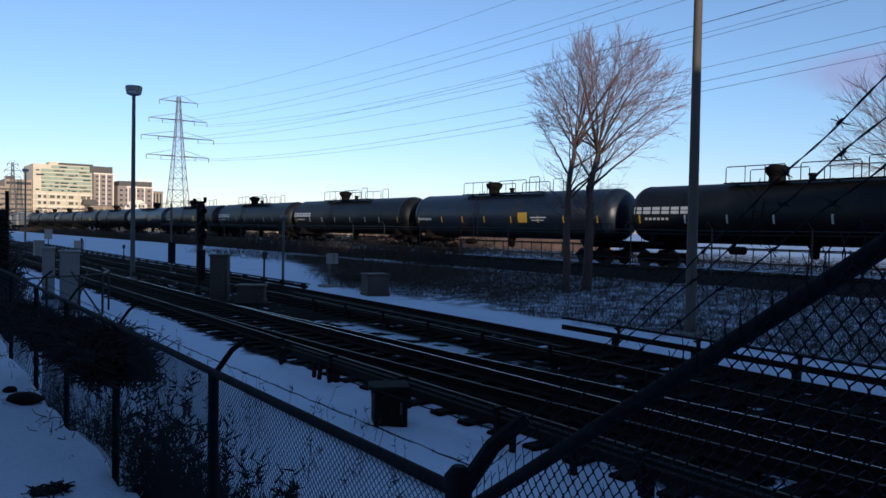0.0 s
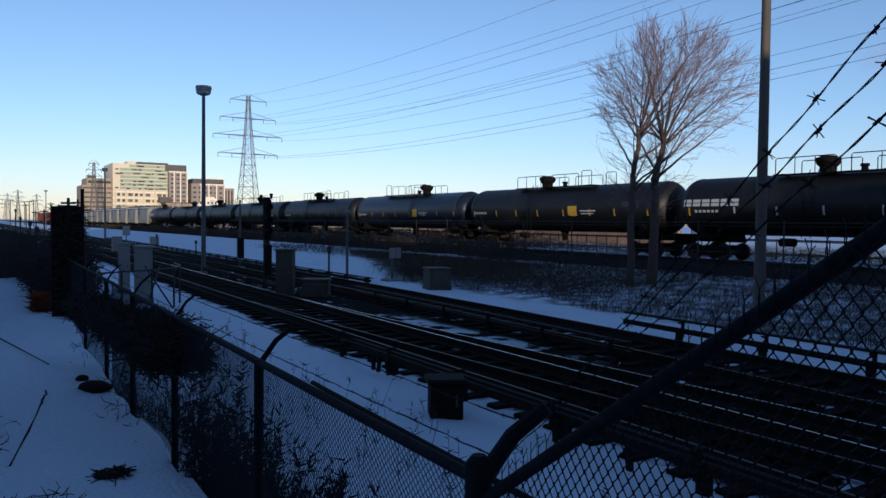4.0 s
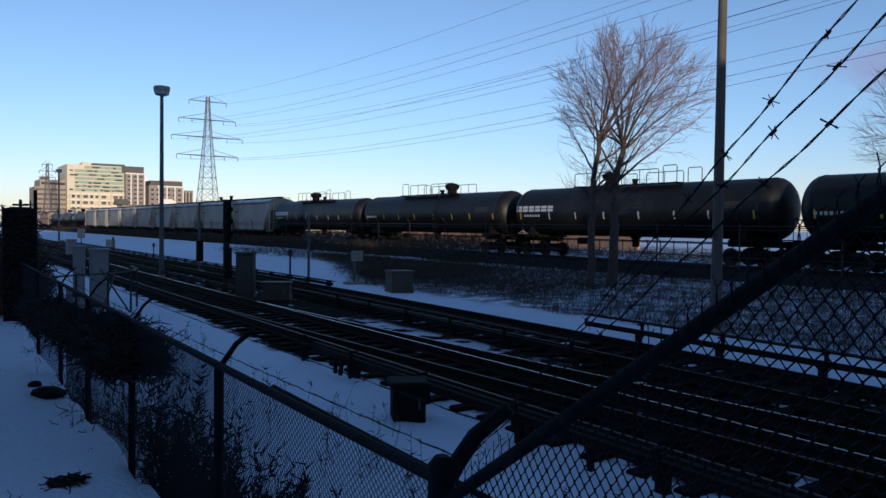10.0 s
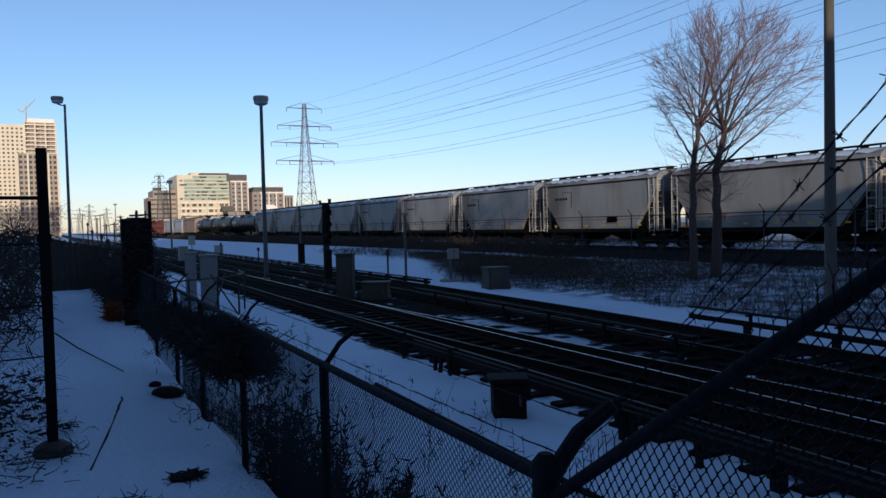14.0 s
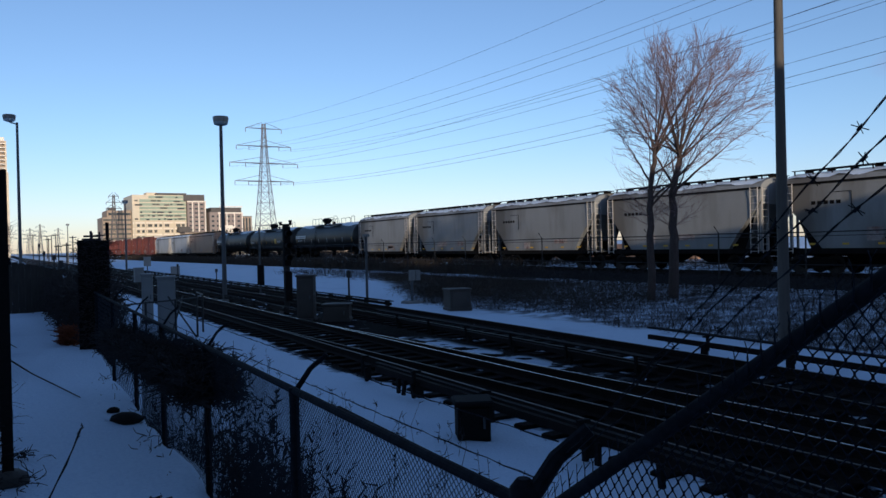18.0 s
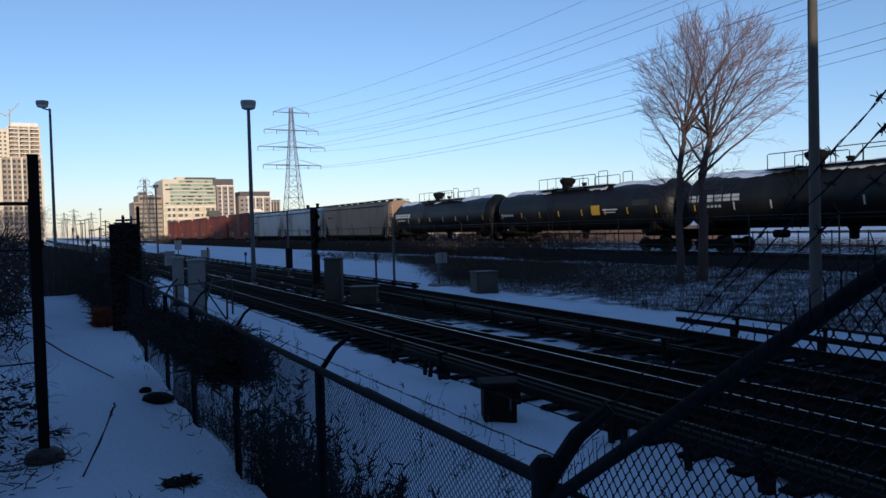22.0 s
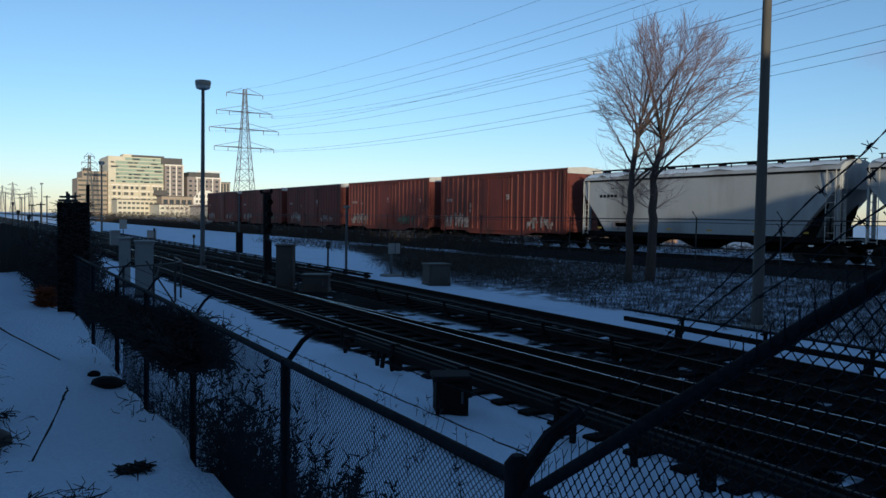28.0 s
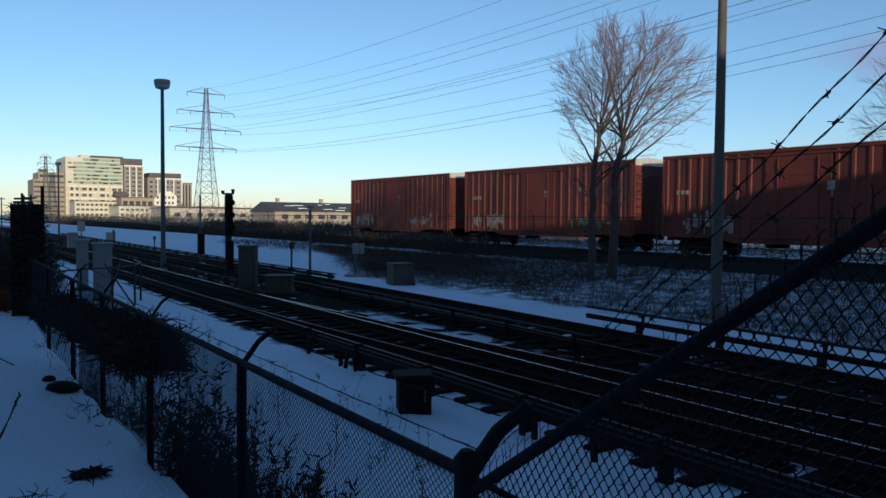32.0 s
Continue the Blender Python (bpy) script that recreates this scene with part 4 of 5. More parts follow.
block(B3, "upper_storey", 67.5, 83.0, 563, 28, 25.6, 30.4, M_FACADE2)
block(B3, "roof_box", 69, 73, 566, 8, 30.4, 32.5, M_ROOFD)
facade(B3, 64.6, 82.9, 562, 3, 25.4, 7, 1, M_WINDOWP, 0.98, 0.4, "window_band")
facade(B3, 68, 82.9, 563, 25.8, 30, 1, 1, M_WINDOW, 0.96, 0.4, "window_band")
B4 = thing("office_building", "white-framed office block with a dark upper storey", "building", group="distant buildings")
block(B4, "wall", 134.8, 158.5, 556, 35, 0, 29.0, M_GREYBROWN)
block(B4, "top_storey", 136.0, 158.0, 557, 33, 29.0, 32.4, M_ROOFD)
for x in (141.5, 147.0, 152.5, 158.2):
    part("white_strip", Geo().box((x, 555.7, 20), (0.7, 0.8, 18)), M_TRIMW, B4, smooth=False)
part("white_strip", Geo().box((149.5, 555.6, 28.4), (18.0, 0.9, 0.9)), M_TRIMW, B4, smooth=False)
part("white_strip", Geo().box((150.0, 555.6, 33.0), (17.0, 0.9, 0.8)), M_TRIMW, B4, smooth=False)
facade(B4, 135.2, 157.5, 556, 4, 27.6, 7, 6, M_WINDOW, 0.5, 0.4)
part("gable", Geo().prism([(138.5, 0), (138.5, 14), (144, 19.5), (150, 19.5), (154, 16), (154, 0)], 553.5, 556, "y"), M_TRIMW, B4, smooth=False)
facade(B4, 139.5, 152.5, 553.4, 2, 17, 4, 5, M_WINDOWP, 0.5, 0.5)
building("dark slab behind the office blocks", 161.5, 168.0, 600, 30, 27.0, 1, 3, M_FACADE, M_WINDOW, 0.5, 0.97)
building("brown slab behind the office blocks", 168.5, 182.0, 612, 30, 28.0, 1, 5, M_FACADE2, M_WINDOW, 0.5, 0.97)
building("low terrace with dark windows before the offices", 84.0, 118.0, 530, 20, 11.0, 3, 12, M_FACADE, M_WINDOWP, 0.7, 0.45)
building("low brown terrace before the tall wing", 108.0, 128.0, 512, 15, 13.5, 2, 5, M_FACADE2, M_WINDOW, 0.7, 0.5)
building("long pale low building before the offices", 104.0, 176.0, 500, 30, 8.0, 2, 24, M_FACADE, M_WINDOWP, 0.6, 0.4)
TW = thing("apartment_tower", "tall apartment tower with rows of balconies", "building", group="distant buildings")
block(TW, "wall", -24, -7, 432, 30, 0, 56.5, M_FACADE)
block(TW, "balcony_wing", -7, 6.6, 433, 28, 0, 58, M_FACADE2)
block(TW, "upper_storey", -6, 6.0, 434, 26, 58, 60, M_TRIMW)
facade(TW, -23.5, -7.6, 432, 3, 55.5, 26, 8, M_WINDOWP, 0.45, 0.45, odd=M_WINDOW)
facade(TW, -6.6, 6.2, 433, 3, 57.5, 27, 6, M_WINDOW, 0.66, 0.6, odd=M_WINDOWP)
bal = Geo().box((0, 0, 0), (13.8, 1.8, 0.45)).mesh("balcony", M_TRIMW, False)
for i in range(27):
    part("balcony", bal, None, TW, at=pose(-0.2, 432.2, 4.1 + i * 2.02))
for x in (-7.2, -2.6, 2.0, 6.5):
    part("pier", Geo().box((x, 431.9, 29), (0.7, 1.6, 58)), M_FACADE, TW, smooth=False)
crane = thing("tower_crane", "pale construction crane over the apartment tower", "crane", pose(-6.5, 445, 59))
part("mast", Geo().tube([(0, 0, 0), (0, 0, 9)], 0.35, 4), M_BOXEND, crane)
part("jib", Geo().tube([(-1.5, 0, 5.5), (4.5, 0, 12.5)], 0.25, 4), M_BOXEND, crane)
part("counter_jib", Geo().tube([(-1.5, 0, 5.5), (-4.0, 0, 7.0)], 0.25, 4), M_BOXEND, crane)
T2 = thing("apartment_tower", "shorter brown apartment tower with balconies", "building", group="distant buildings")
block(T2, "wall", -10.0, 6.6, 400, 25, 0, 39.5, M_FACADE2)
facade(T2, -9.7, 6.3, 400, 3, 39, 15, 8, M_WINDOW, 0.6, 0.55)
for x in (-10.0, -5.8, -1.6, 2.6, 6.5):
    part("pier", Geo().box((x, 399.6, 19.7), (0.8, 1.0, 39.4)), M_FACADE, T2, smooth=False)
building("low white shed with a flat roof", 70, 105, 260, 25, 4.8, 1, 9, M_FACADE, M_WINDOW, 0.5, 0.4)
BR = thing("brick_row", "low brick row with a snowy dark roof", "building", group="distant buildings")
block(BR, "wall", 74, 150, 180, 16, 0, 3.6, M_FACADE2)
part("roof", Geo().prism([(179.5, 3.6), (188, 6.1), (196.5, 3.6)], 73.5, 150.5), M_ROOFD, BR, smooth=False)
facade(BR, 75, 149, 180, 1.4, 3.2, 1, 22, M_WINDOW, 0.5, 0.6)
rr = random.Random(8)
for i in range(26):
    x, t = rr.uniform(75, 148), rr.uniform(0.15, 0.85)
    part("snow_patch", Geo().box((x, 179.6 + 8.4 * t - 0.05, 3.6 + 2.5 * t + 0.05), (rr.uniform(1, 4), 0.5, 0.14)), M_SNOW, BR, "patch of snow on the roof", smooth=False)
for i in range(6):
    part("chimney", Geo().box((78 + i * 12.5, 188, 6.3), (0.8, 0.8, 1.6)), M_FACADE2, BR, smooth=False)


def lattice_pylon(label, x, y, h, arms, base_w=7.5, detail=12, r=0.14):
    th = thing("lattice_pylon", label, "pylon", pose(x, y, 0), group="power line pylons")
    wid = lambda z: base_w * (1 - z / h) ** 1.3 * 0.5 + 0.55
    zs = [h * (i / detail) ** 0.85 for i in range(detail + 1)]
    for k, (sx, sy) in enumerate(((-1, -1), (1, -1), (1, 1), (-1, 1))):
        part("leg", Geo().tube([(sx * wid(z), sy * wid(z), z) for z in zs], r, 4), M_STEEL, th)
    for k, (a, b) in enumerate((((-1, -1), (1, -1)), ((1, -1), (1, 1)), ((1, 1), (-1, 1)), ((-1, 1), (-1, -1)))):
        g = Geo()
        for z, z2 in zip(zs, zs[1:]):
            w, w2 = wid(z), wid(z2)
            g.tube([(a[0] * w, a[1] * w, z), (b[0] * w2, b[1] * w2, z2)], r * 0.6, 3).tube([(b[0] * w, b[1] * w, z), (a[0] * w2, a[1] * w2, z2)], r * 0.6, 3)
            g.tube([(a[0] * w2, a[1] * w2, z2), (b[0] * w2, b[1] * w2, z2)], r * 0.6, 3)
        tagged(part("bracing", g, M_STEEL, th), "crossed steel bracing", kind="stuff")
    for z, half in arms:
        w = wid(z)
        for s in (-1, 1):
            tip = (s * half, 0, z)
            arm = part("cross_arm", Geo().tube([(s * w, -w, z), tip, (s * w, w, z)], r * 0.8, 4).tube([(0, 0, z), tip], r * 0.6, 4), M_STEEL, th)
            part("arm_tie", Geo().tube([(s * w, 0, z + 2.4), tip], r * 0.6, 4), M_STEEL, arm)
            part("insulator", Geo().tube([tip, (s * half, 0, z - 1.6)], r, 5), M_STEEL, arm)
            if half > 9:
                part("insulator", Geo().tube([(s * half * 0.55, 0, z), (s * half * 0.55, 0, z - 1.6)], r, 5), M_STEEL, arm)
    return th


ARMS = ((49.4, 7.2), (42.4, 11.0), (35.7, 13.7), (28.6, 11.8))
lattice_pylon("tall steel lattice pylon with four cross-arms", 93, 294, 51.2, ARMS)
lattice_pylon("distant lattice pylon behind the offices", 69, 540, 39.5, ((38.6, 3), (34.6, 4.6), (30.6, 4.6)), 4.5, 10, 0.2)
for i, (x, y, s) in enumerate(((62, 1300, 46), (56, 1500, 46), (40, 1500, 46), (82, 1700, 46), (70, 2000, 46), (100, 1500, 46))):
    lattice_pylon("far lattice pylon on the horizon", x, y, s, ((s - 4, 6), (s - 11, 9), (s - 18, 9)), detail=8, r=0.3)


def power_line(x, z, r=0.030):
    pts = []
    for i in range(33):
        d = i * 10.0
        pts.append((x + 0.03 * d, 294 - d, z - 0.085 * d + 0.000283 * d * d))
    ob = part("power_line", Geo().tube(pts, r, 4, cap=False), M_CABLE)
    tagged(ob, "thin dark power cable sagging from the pylon", "power line", "overhead power cables")


for z, xs in ((49.4, (-7.2, 7.2)), (40.8, (-11.0, -6.0, 6.0, 11.0)), (34.1, (-13.7, -7.5, 7.5)), (27.0, (-11.8, -6.5))):
    for dx in xs:
        power_line(93 + dx, z)


# ---- poles, signals and cabinets along the tracks ----
def lamp_post(label, x, y, h, r=0.09, head=True, material=None, lean=(0, 0), arm=0.0):
    material = material or M_LAMPPOST
    th = thing("yard_lamp_post", label, "lamp post", pose(x, y, ground_z(x, y) - 0.02, lean[0], lean[1], 0), group="yard lamp posts")
    part("pole", Geo().tube([(0, 0, 0), (0, 0, h * 0.5), (0, 0, h)], r, 14, r * 0.68), material, th)
    part("base_plate", Geo().bevbox((0, 0, 0.05), (r * 4, r * 4, 0.14), 0.02), M_CONCRETE, th)
    if head:
        if arm:
            part("arm", Geo().tube([(0, 0, h - 0.1), (-arm, 0, h)], 0.04, 8), material, th)
        hd = part("lamp_head", Geo().lathe([(h + 0.02, 0.10), (h + 0.06, 0.24), (h + 0.20, 0.33), (h + 0.36, 0.36), (h + 0.44, 0.34), (h + 0.47, 0.1)], (-arm, 0, 0), 20, "z"), M_CAB, th)
        part("lens", Geo().lathe([(h + 0.05, 0.18), (h + 0.10, 0.30), (h + 0.20, 0.335), (h + 0.22, 0.32)], (-arm, 0, -0.02), 20, "z"), M_LAMPGLASS, hd, "pale glass lens")
    return th


lamp_post("grey yard lamp post between the tracks", 9.15, 35.5, 8.15, 0.11)
lamp_post("distant yard lamp post beside the tracks", 14.0, 100, 8.2, 0.12)
lamp_post("far yard lamp post", 14.5, 190, 8.4, 0.12)
lamp_post("tall weathered pole on the snowy verge", 15.0, 10.65, 9.6, 0.128, head=False, material=M_POLE)
lamp_post("yard lamp post with a side arm behind the fence", 1.35, 52, 9.5, 0.1, arm=0.4)


def cabinet(name, label, x, y, w, d, h, material, rz=0.0, doors=1, plinth=True):
    z = ground_z(x, y) - 0.03
    th = thing(name, label, "equipment cabinet", pose(x, y, z, 0, 0, rz), group="trackside cabinets")
    if plinth:
        part("plinth", Geo().bevbox((0, 0, 0.06), (w + 0.06, d + 0.06, 0.14), 0.02), M_CAB2, th)
    part("body", Geo().bevbox((0, 0, h / 2), (w, d, h), 0.02), material, th)
    part("roof", Geo().bevbox((0, 0, h + 0.02), (w + 0.08, d + 0.08, 0.06), 0.02), material, th)
    for i in range(doors):
        dw = (w - 0.08) / doors
        dr = part("door", Geo().bevbox((-w / 2 + 0.04 + dw * (i + 0.5), -d / 2 - 0.012, h * 0.52), (dw - 0.03, 0.03, h * 0.82), 0.008), material, th)
        part("handle", Geo().box((-w / 2 + 0.04 + dw * (i + 0.85), -d / 2 - 0.045, h * 0.55), (0.025, 0.03, 0.14)), M_GALV, dr)
    return th


cabinet("relay_cabinet", "tall weathered grey trackside cabinet", 8.85, 24.0, 0.55, 0.5, 1.5, M_CAB2, -32)
cabinet("relay_box", "low grey box beside the tall cabinet", 9.6, 23.2, 0.85, 0.6, 0.55, M_CAB2, -32)
cabinet("verge_cabinet", "squat grey cabinet on the snowy verge", 14.1, 23.0, 0.78, 0.7, 0.75, M_CAB2, -10)
cabinet("near_cabinet", "tall pale cabinet on legs behind the fence", 4.3, 23.4, 0.5, 0.4, 1.65, M_CAB, -10)
cabinet("near_cabinet", "slim pale cabinet beside a taller one", 4.25, 26.3, 0.35, 0.3, 1.6, M_CAB, -10)
cabinet("far_cabinet", "small grey box standing on the snowy verge", 14.7, 74.6, 0.8, 0.6, 0.85, M_CAB, -10)


def box_on_post(label, x, y, h, w, bh):
    th = thing("post_box", label, "equipment box", pose(x, y, ground_z(x, y) - 0.02), group="trackside cabinets")
    part("post", Geo().tube([(0, 0, 0), (0, 0, h - bh)], 0.05, 8), M_DARKPOLE, th)
    bx = part("box", Geo().bevbox((0, 0, h - bh / 2), (w, w * 0.6, bh), 0.02), M_CAB, th)
    part("lid", Geo().bevbox((0, 0, h + 0.02), (w + 0.06, w * 0.6 + 0.06, 0.05), 0.01), M_CAB, bx)


box_on_post("small pale box on a post beside the track", 7.2, 47.0, 1.45, 0.52, 0.8)
box_on_post("small pale box on a post far along the verge", 14.7, 89.6, 1.7, 0.7, 1.0)
cabinet("junction_box", "dark square box beside the covered third rail", 4.95, 7.85, 0.40, 0.38, 0.46, M_CABDARK, -25, plinth=False)


def signal(label, x, y, h, heads=True):
    th = thing("signal_mast", label, "signal", pose(x, y, ground_z(x, y)), group="signals")
    part("mast", Geo().tube([(0, 0, 0), (0, 0, h)], 0.11, 10), M_DARKPOLE, th)
    part("foot", Geo().bevbox((0, 0, 0.08), (0.5, 0.4, 0.2), 0.03), M_CONCRETE, th)
    if heads:
        part("side_lamp", Geo().lathe([(h + 0.04, 0.05), (h + 0.14, 0.07)], (-0.19, 0, 0), 10, "z"), M_CABDARK, th)
        hd = part("signal_head", Geo().bevbox((0, -0.1, h - 0.75), (0.26, 0.24, 1.5), 0.04), M_CABDARK, th)
        for i in range(3):
            part("hood", Geo().lathe([(-0.2, 0.11), (-0.42, 0.12), (-0.42, 0.1), (-0.2, 0.09)], (0, 0, h - 0.3 - i * 0.45), 12, "y"), M_CABDARK, hd)
        part("crossbar", Geo().box((0, 0, h + 0.03), (0.42, 0.08, 0.06)), M_CABDARK, hd)
        part("side_lamp", Geo().lathe([(h + 0.04, 0.05), (h + 0.2, 0.07)], (0.19, 0, 0), 10, "z"), M_CABDARK, hd)
        part("lower_box", Geo().bevbox((0.02, -0.12, 1.0), (0.26, 0.24, 1.1), 0.03), M_CABDARK, th)
        part("steps", Geo().tube([(0.12, 0, 0.4), (0.12, 0, h - 0.4)], 0.02, 5), M_DARKPOLE, th)
    return th


signal("dark signal mast with a tall black head", 9.35, 27.4, 3.25)
sp = thing("signal_post", "thin grey signal post with a dark box", "signal", pose(11.3, 37.0, -0.15), group="signals")
part("mast", Geo().tube([(0, 0, 0), (0, 0, 3.4)], 0.05, 10), M_GALV, sp)
part("box", Geo().bevbox((0, -0.1, 1.05), (0.3, 0.25, 1.0), 0.03), M_CABDARK, sp)
part("foot", Geo().bevbox((0, 0, 0.05), (0.4, 0.4, 0.14), 0.02), M_CONCRETE, sp)


def verge_post(label, x, y, h, cross=False):
    th = thing("verge_post", label, "post", pose(x, y, ground_z(x, y)), group="posts on the verge")
    part("post", Geo().tube([(0, 0, 0), (0, 0, h)], 0.055, 10), M_GALV, th)
    part("foot", Geo().bevbox((0, 0, 0.05), (0.75, 0.6, 0.12), 0.03), M_CONCRETE, th)
    if cross:
        part("sign_box", Geo().bevbox((0, 0, h), (0.24, 0.14, 0.42), 0.02).bevbox((0.26, 0, h), (0.22, 0.14, 0.42), 0.02), M_CAB, th)
    return th


vq = verge_post("thin steel post with a concrete foot on the snow", 13.7, 29.7, 2.85)
part("bracket", Geo().bevbox((0, 0, 2.85), (0.3, 0.1, 0.12), 0.02), M_CAB, vq)
verge_post("short post carrying two small grey boxes", 14.6, 27.3, 1.15, True)
vp = thing("verge_stand", "dark post with splayed feet on the snow", "post", pose(13.25, 30.6, ground_z(13.25, 30.6)), group="posts on the verge")
part("post", Geo().tube([(0, 0, 0.1), (0, 0, 1.3)], 0.045, 8), M_DARKPOLE, vp)
for q in (0, 2.1, 4.2):
    part("foot", Geo().tube([(0, 0, 0.3), (0.28 * math.cos(q), 0.28 * math.sin(q), 0.0)], 0.03, 6), M_DARKPOLE, vp)
part("box", Geo().bevbox((0, 0, 1.2), (0.16, 0.16, 0.3), 0.02), M_DARKPOLE, vp)


# ---- the bare trees ----
def fine_branch(rnd, crown, base, aim, length, radius, levels):
    """A slender nearly straight shoot whose side shoots fan out along it."""
    d = Vector(aim).normalized()
    p = Vector(base)
    pts = [p.copy()]
    for i in range(4):
        d = (d + Vector((rnd.gauss(0, 0.045), rnd.gauss(0, 0.045), rnd.gauss(0.035, 0.03)))).normalized()
        p = p + d * (length / 4)
        pts.append(p.copy())
    crown.tube(pts, radius, 4 if radius > 0.012 else 3, max(0.0022, radius * 0.45), cap=False)
    if levels == 0:
        return
    for k in range(4):
        t = min(0.999, (k + 0.7 + rnd.uniform(-0.3, 0.3)) / 4)
        q = pts[min(3, int(t * 4))].lerp(pts[min(4, int(t * 4) + 1)], t * 4 % 1)
        side = d.orthogonal().normalized()
        side.rotate(Matrix.Rotation(rnd.uniform(0, 6.28), 3, d))
        fine_branch(rnd, crown, q, d + side * rnd.uniform(0.35, 0.75), length * rnd.uniform(0.4, 0.62), max(0.0042, radius * 0.6), levels - 1)


def round_tree(label, x, y, stems, centre, radii, limbs, seed, size=1.0):
    """A bare tree whose limbs fan out to a rounded crown. stems: points of each trunk and its radius."""
    rnd = random.Random(seed)
    th = thing("bare_tree", label, "tree", pose(x, y, ground_z(x, y) - 0.1), group="bare trees")
    crown = Geo()
    C = Vector(centre)
    for k, (pts, r) in enumerate(stems):
        pts = [Vector(p) for p in pts]
        line = []
        for a, b in zip(pts, pts[1:]):
            line += [a.lerp(b, t / 6) + Vector((rnd.gauss(0, 0.018), rnd.gauss(0, 0.018), 0)) for t in range(6)]
        line.append(pts[-1])
        trunk = Geo().tube(line, r, 10, r * 0.5, cap=False)
        for i in range(limbs):
            az = 2.399963 * (i + 0.37 * k) + rnd.uniform(-0.25, 0.25)
            e = -0.45 + 1.43 * ((i + 0.5) / limbs) ** 0.8
            c = math.sqrt(max(0.02, 1 - min(1, e * e)))
            tgt = C + Vector((radii[0] * c * math.cos(az), radii[1] * c * math.sin(az), radii[2] * min(e, 0.98))) * rnd.uniform(0.86, 0.98)
            low = 0.2 + 0.75 * (e < 0.2)
            st = line[-1 - int(low * rnd.uniform(0, 9))]
            mid = st.lerp(tgt, 0.45) + Vector((0, 0, (tgt - st).length * (0.05 + 0.10 * e)))
            bez = [(1 - t) ** 2 * st + 2 * t * (1 - t) * mid + t * t * tgt + Vector((rnd.gauss(0, 0.014), rnd.gauss(0, 0.014), rnd.gauss(0, 0.014))) for t in (s / 14 for s in range(15))]
            rl = r * rnd.uniform(0.16, 0.30)
            trunk.tube(bez[:9], rl, 7, rl * 0.5, cap=False)
            crown.tube(bez[8:], rl * 0.5, 5, 0.005, cap=False)
            for j in range(4, 15):
                tan = (bez[min(j + 1, 14)] - bez[j - 1]).normalized()
                for q in range(2 if j > 10 else 1):
                    side = tan.orthogonal().normalized()
                    side.rotate(Matrix.Rotation(rnd.uniform(0, 6.28), 3, tan))
                    d = tan + side * rnd.uniform(0.4, 0.85) + (bez[j] - C).normalized() * 0.25
                    room = 1.0 - min(0.85, Vector(((bez[j] - C)[a] / radii[a] for a in range(3))).length)
                    fine_branch(rnd, crown, bez[j], d, (0.42 + 0.95 * room + 0.2 * rnd.random()) * size, 0.0088 * size, 2 if j < 13 else 1)
        for i in range(20):
            q = line[rnd.randint(8, 14)]
            a = rnd.uniform(0, 2 * math.pi)
            fine_branch(rnd, crown, q, (math.cos(a), math.sin(a), 0.55), rnd.uniform(0.7, 1.35), 0.011, 2)
        part("trunk", trunk, M_BARK, th)
    tagged(part("crown", crown, M_TWIG, th), "crown of fine bare twigs", kind="stuff")
    return th


round_tree("large bare tree with two trunks in the dead grass", 20.6, 19.2, ((((-0.72, 0.1, 0), (-0.74, 0.1, 2.0), (-0.70, 0.1, 3.9), (-0.38, 0.1, 5.4)), 0.15), (((0.06, -0.2, 0), (0.08, -0.2, 2.0), (0.12, -0.2, 3.8), (0.48, -0.2, 5.2)), 0.19)), (1.18, 0, 6.85), (2.85, 2.85, 2.75), 20, 4)
round_tree("bare tree beyond the freight line", 44.0, 16.6, ((((0, 0, 0), (0.1, 0, 1.6), (0, 0, 3.2), (0.3, 0, 5.5)), 0.24),), (0.3, 0, 7.4), (5.2, 5.2, 4.6), 26, 9, 1.7)


# ---- the near fence ----
def barbed(parent, name, a, b, n_barbs, r=0.0018, twist=0.0022, seed=0, barb=0.013, sag=0.02):
    rnd = random.Random(seed)
    a, b = Vector(a), Vector(b)
    d = (b - a).normalized()
    s1 = d.orthogonal().normalized()
    s2 = d.cross(s1)
    L = (b - a).length
    g = Geo()
    steps = max(8, int(L / 0.02)) if L < 4 else int(L / 0.08)
    for ph in (0, math.pi):
        pts = []
        for i in range(steps + 1):
            t = i / steps
            q = t * L / 0.045 * math.pi + ph
            pts.append(a + d * (t * L) + (s1 * math.cos(q) + s2 * math.sin(q)) * twist + Vector((0, 0, -sag * 4 * t * (1 - t) * min(1.0, L) + 0.0022 * math.sin(t * L * 31 + seed))))
        g.tube(pts, r, 4, cap=False)
    for i in range(n_barbs):
        t = (i + 0.5) / n_barbs
        c = a + d * (t * L) + Vector((0, 0, -sag * 4 * t * (1 - t) * min(1.0, L)))
        for k in range(2):
            q = rnd.uniform(0, math.pi)
            v = s1 * math.cos(q) + s2 * math.sin(q) + d * rnd.uniform(-0.3, 0.3)
            g.tube([c - v * barb, c + v * barb], 0.00065, 4)
        g.tube([c - d * 0.005, c + d * 0.005], 0.0020, 6)
    part(name, g, M_FENCE, parent, "twisted barbed wire")


def link_mesh(parent, y0, y1, zlo, ztop, wide, tall, r, tops=0.04, knots=False):
    """Woven wire: zigzag wires that hook into their neighbours. wide, tall: a diamond's size; zlo, ztop: functions of y."""
    g = Geo()
    hw, ht = wide / 2, tall / 2
    zmin = min(zlo(y0), zlo(y1))
    rows = int((max(ztop(y0), ztop(y1)) + tops - zmin) / ht) + 2
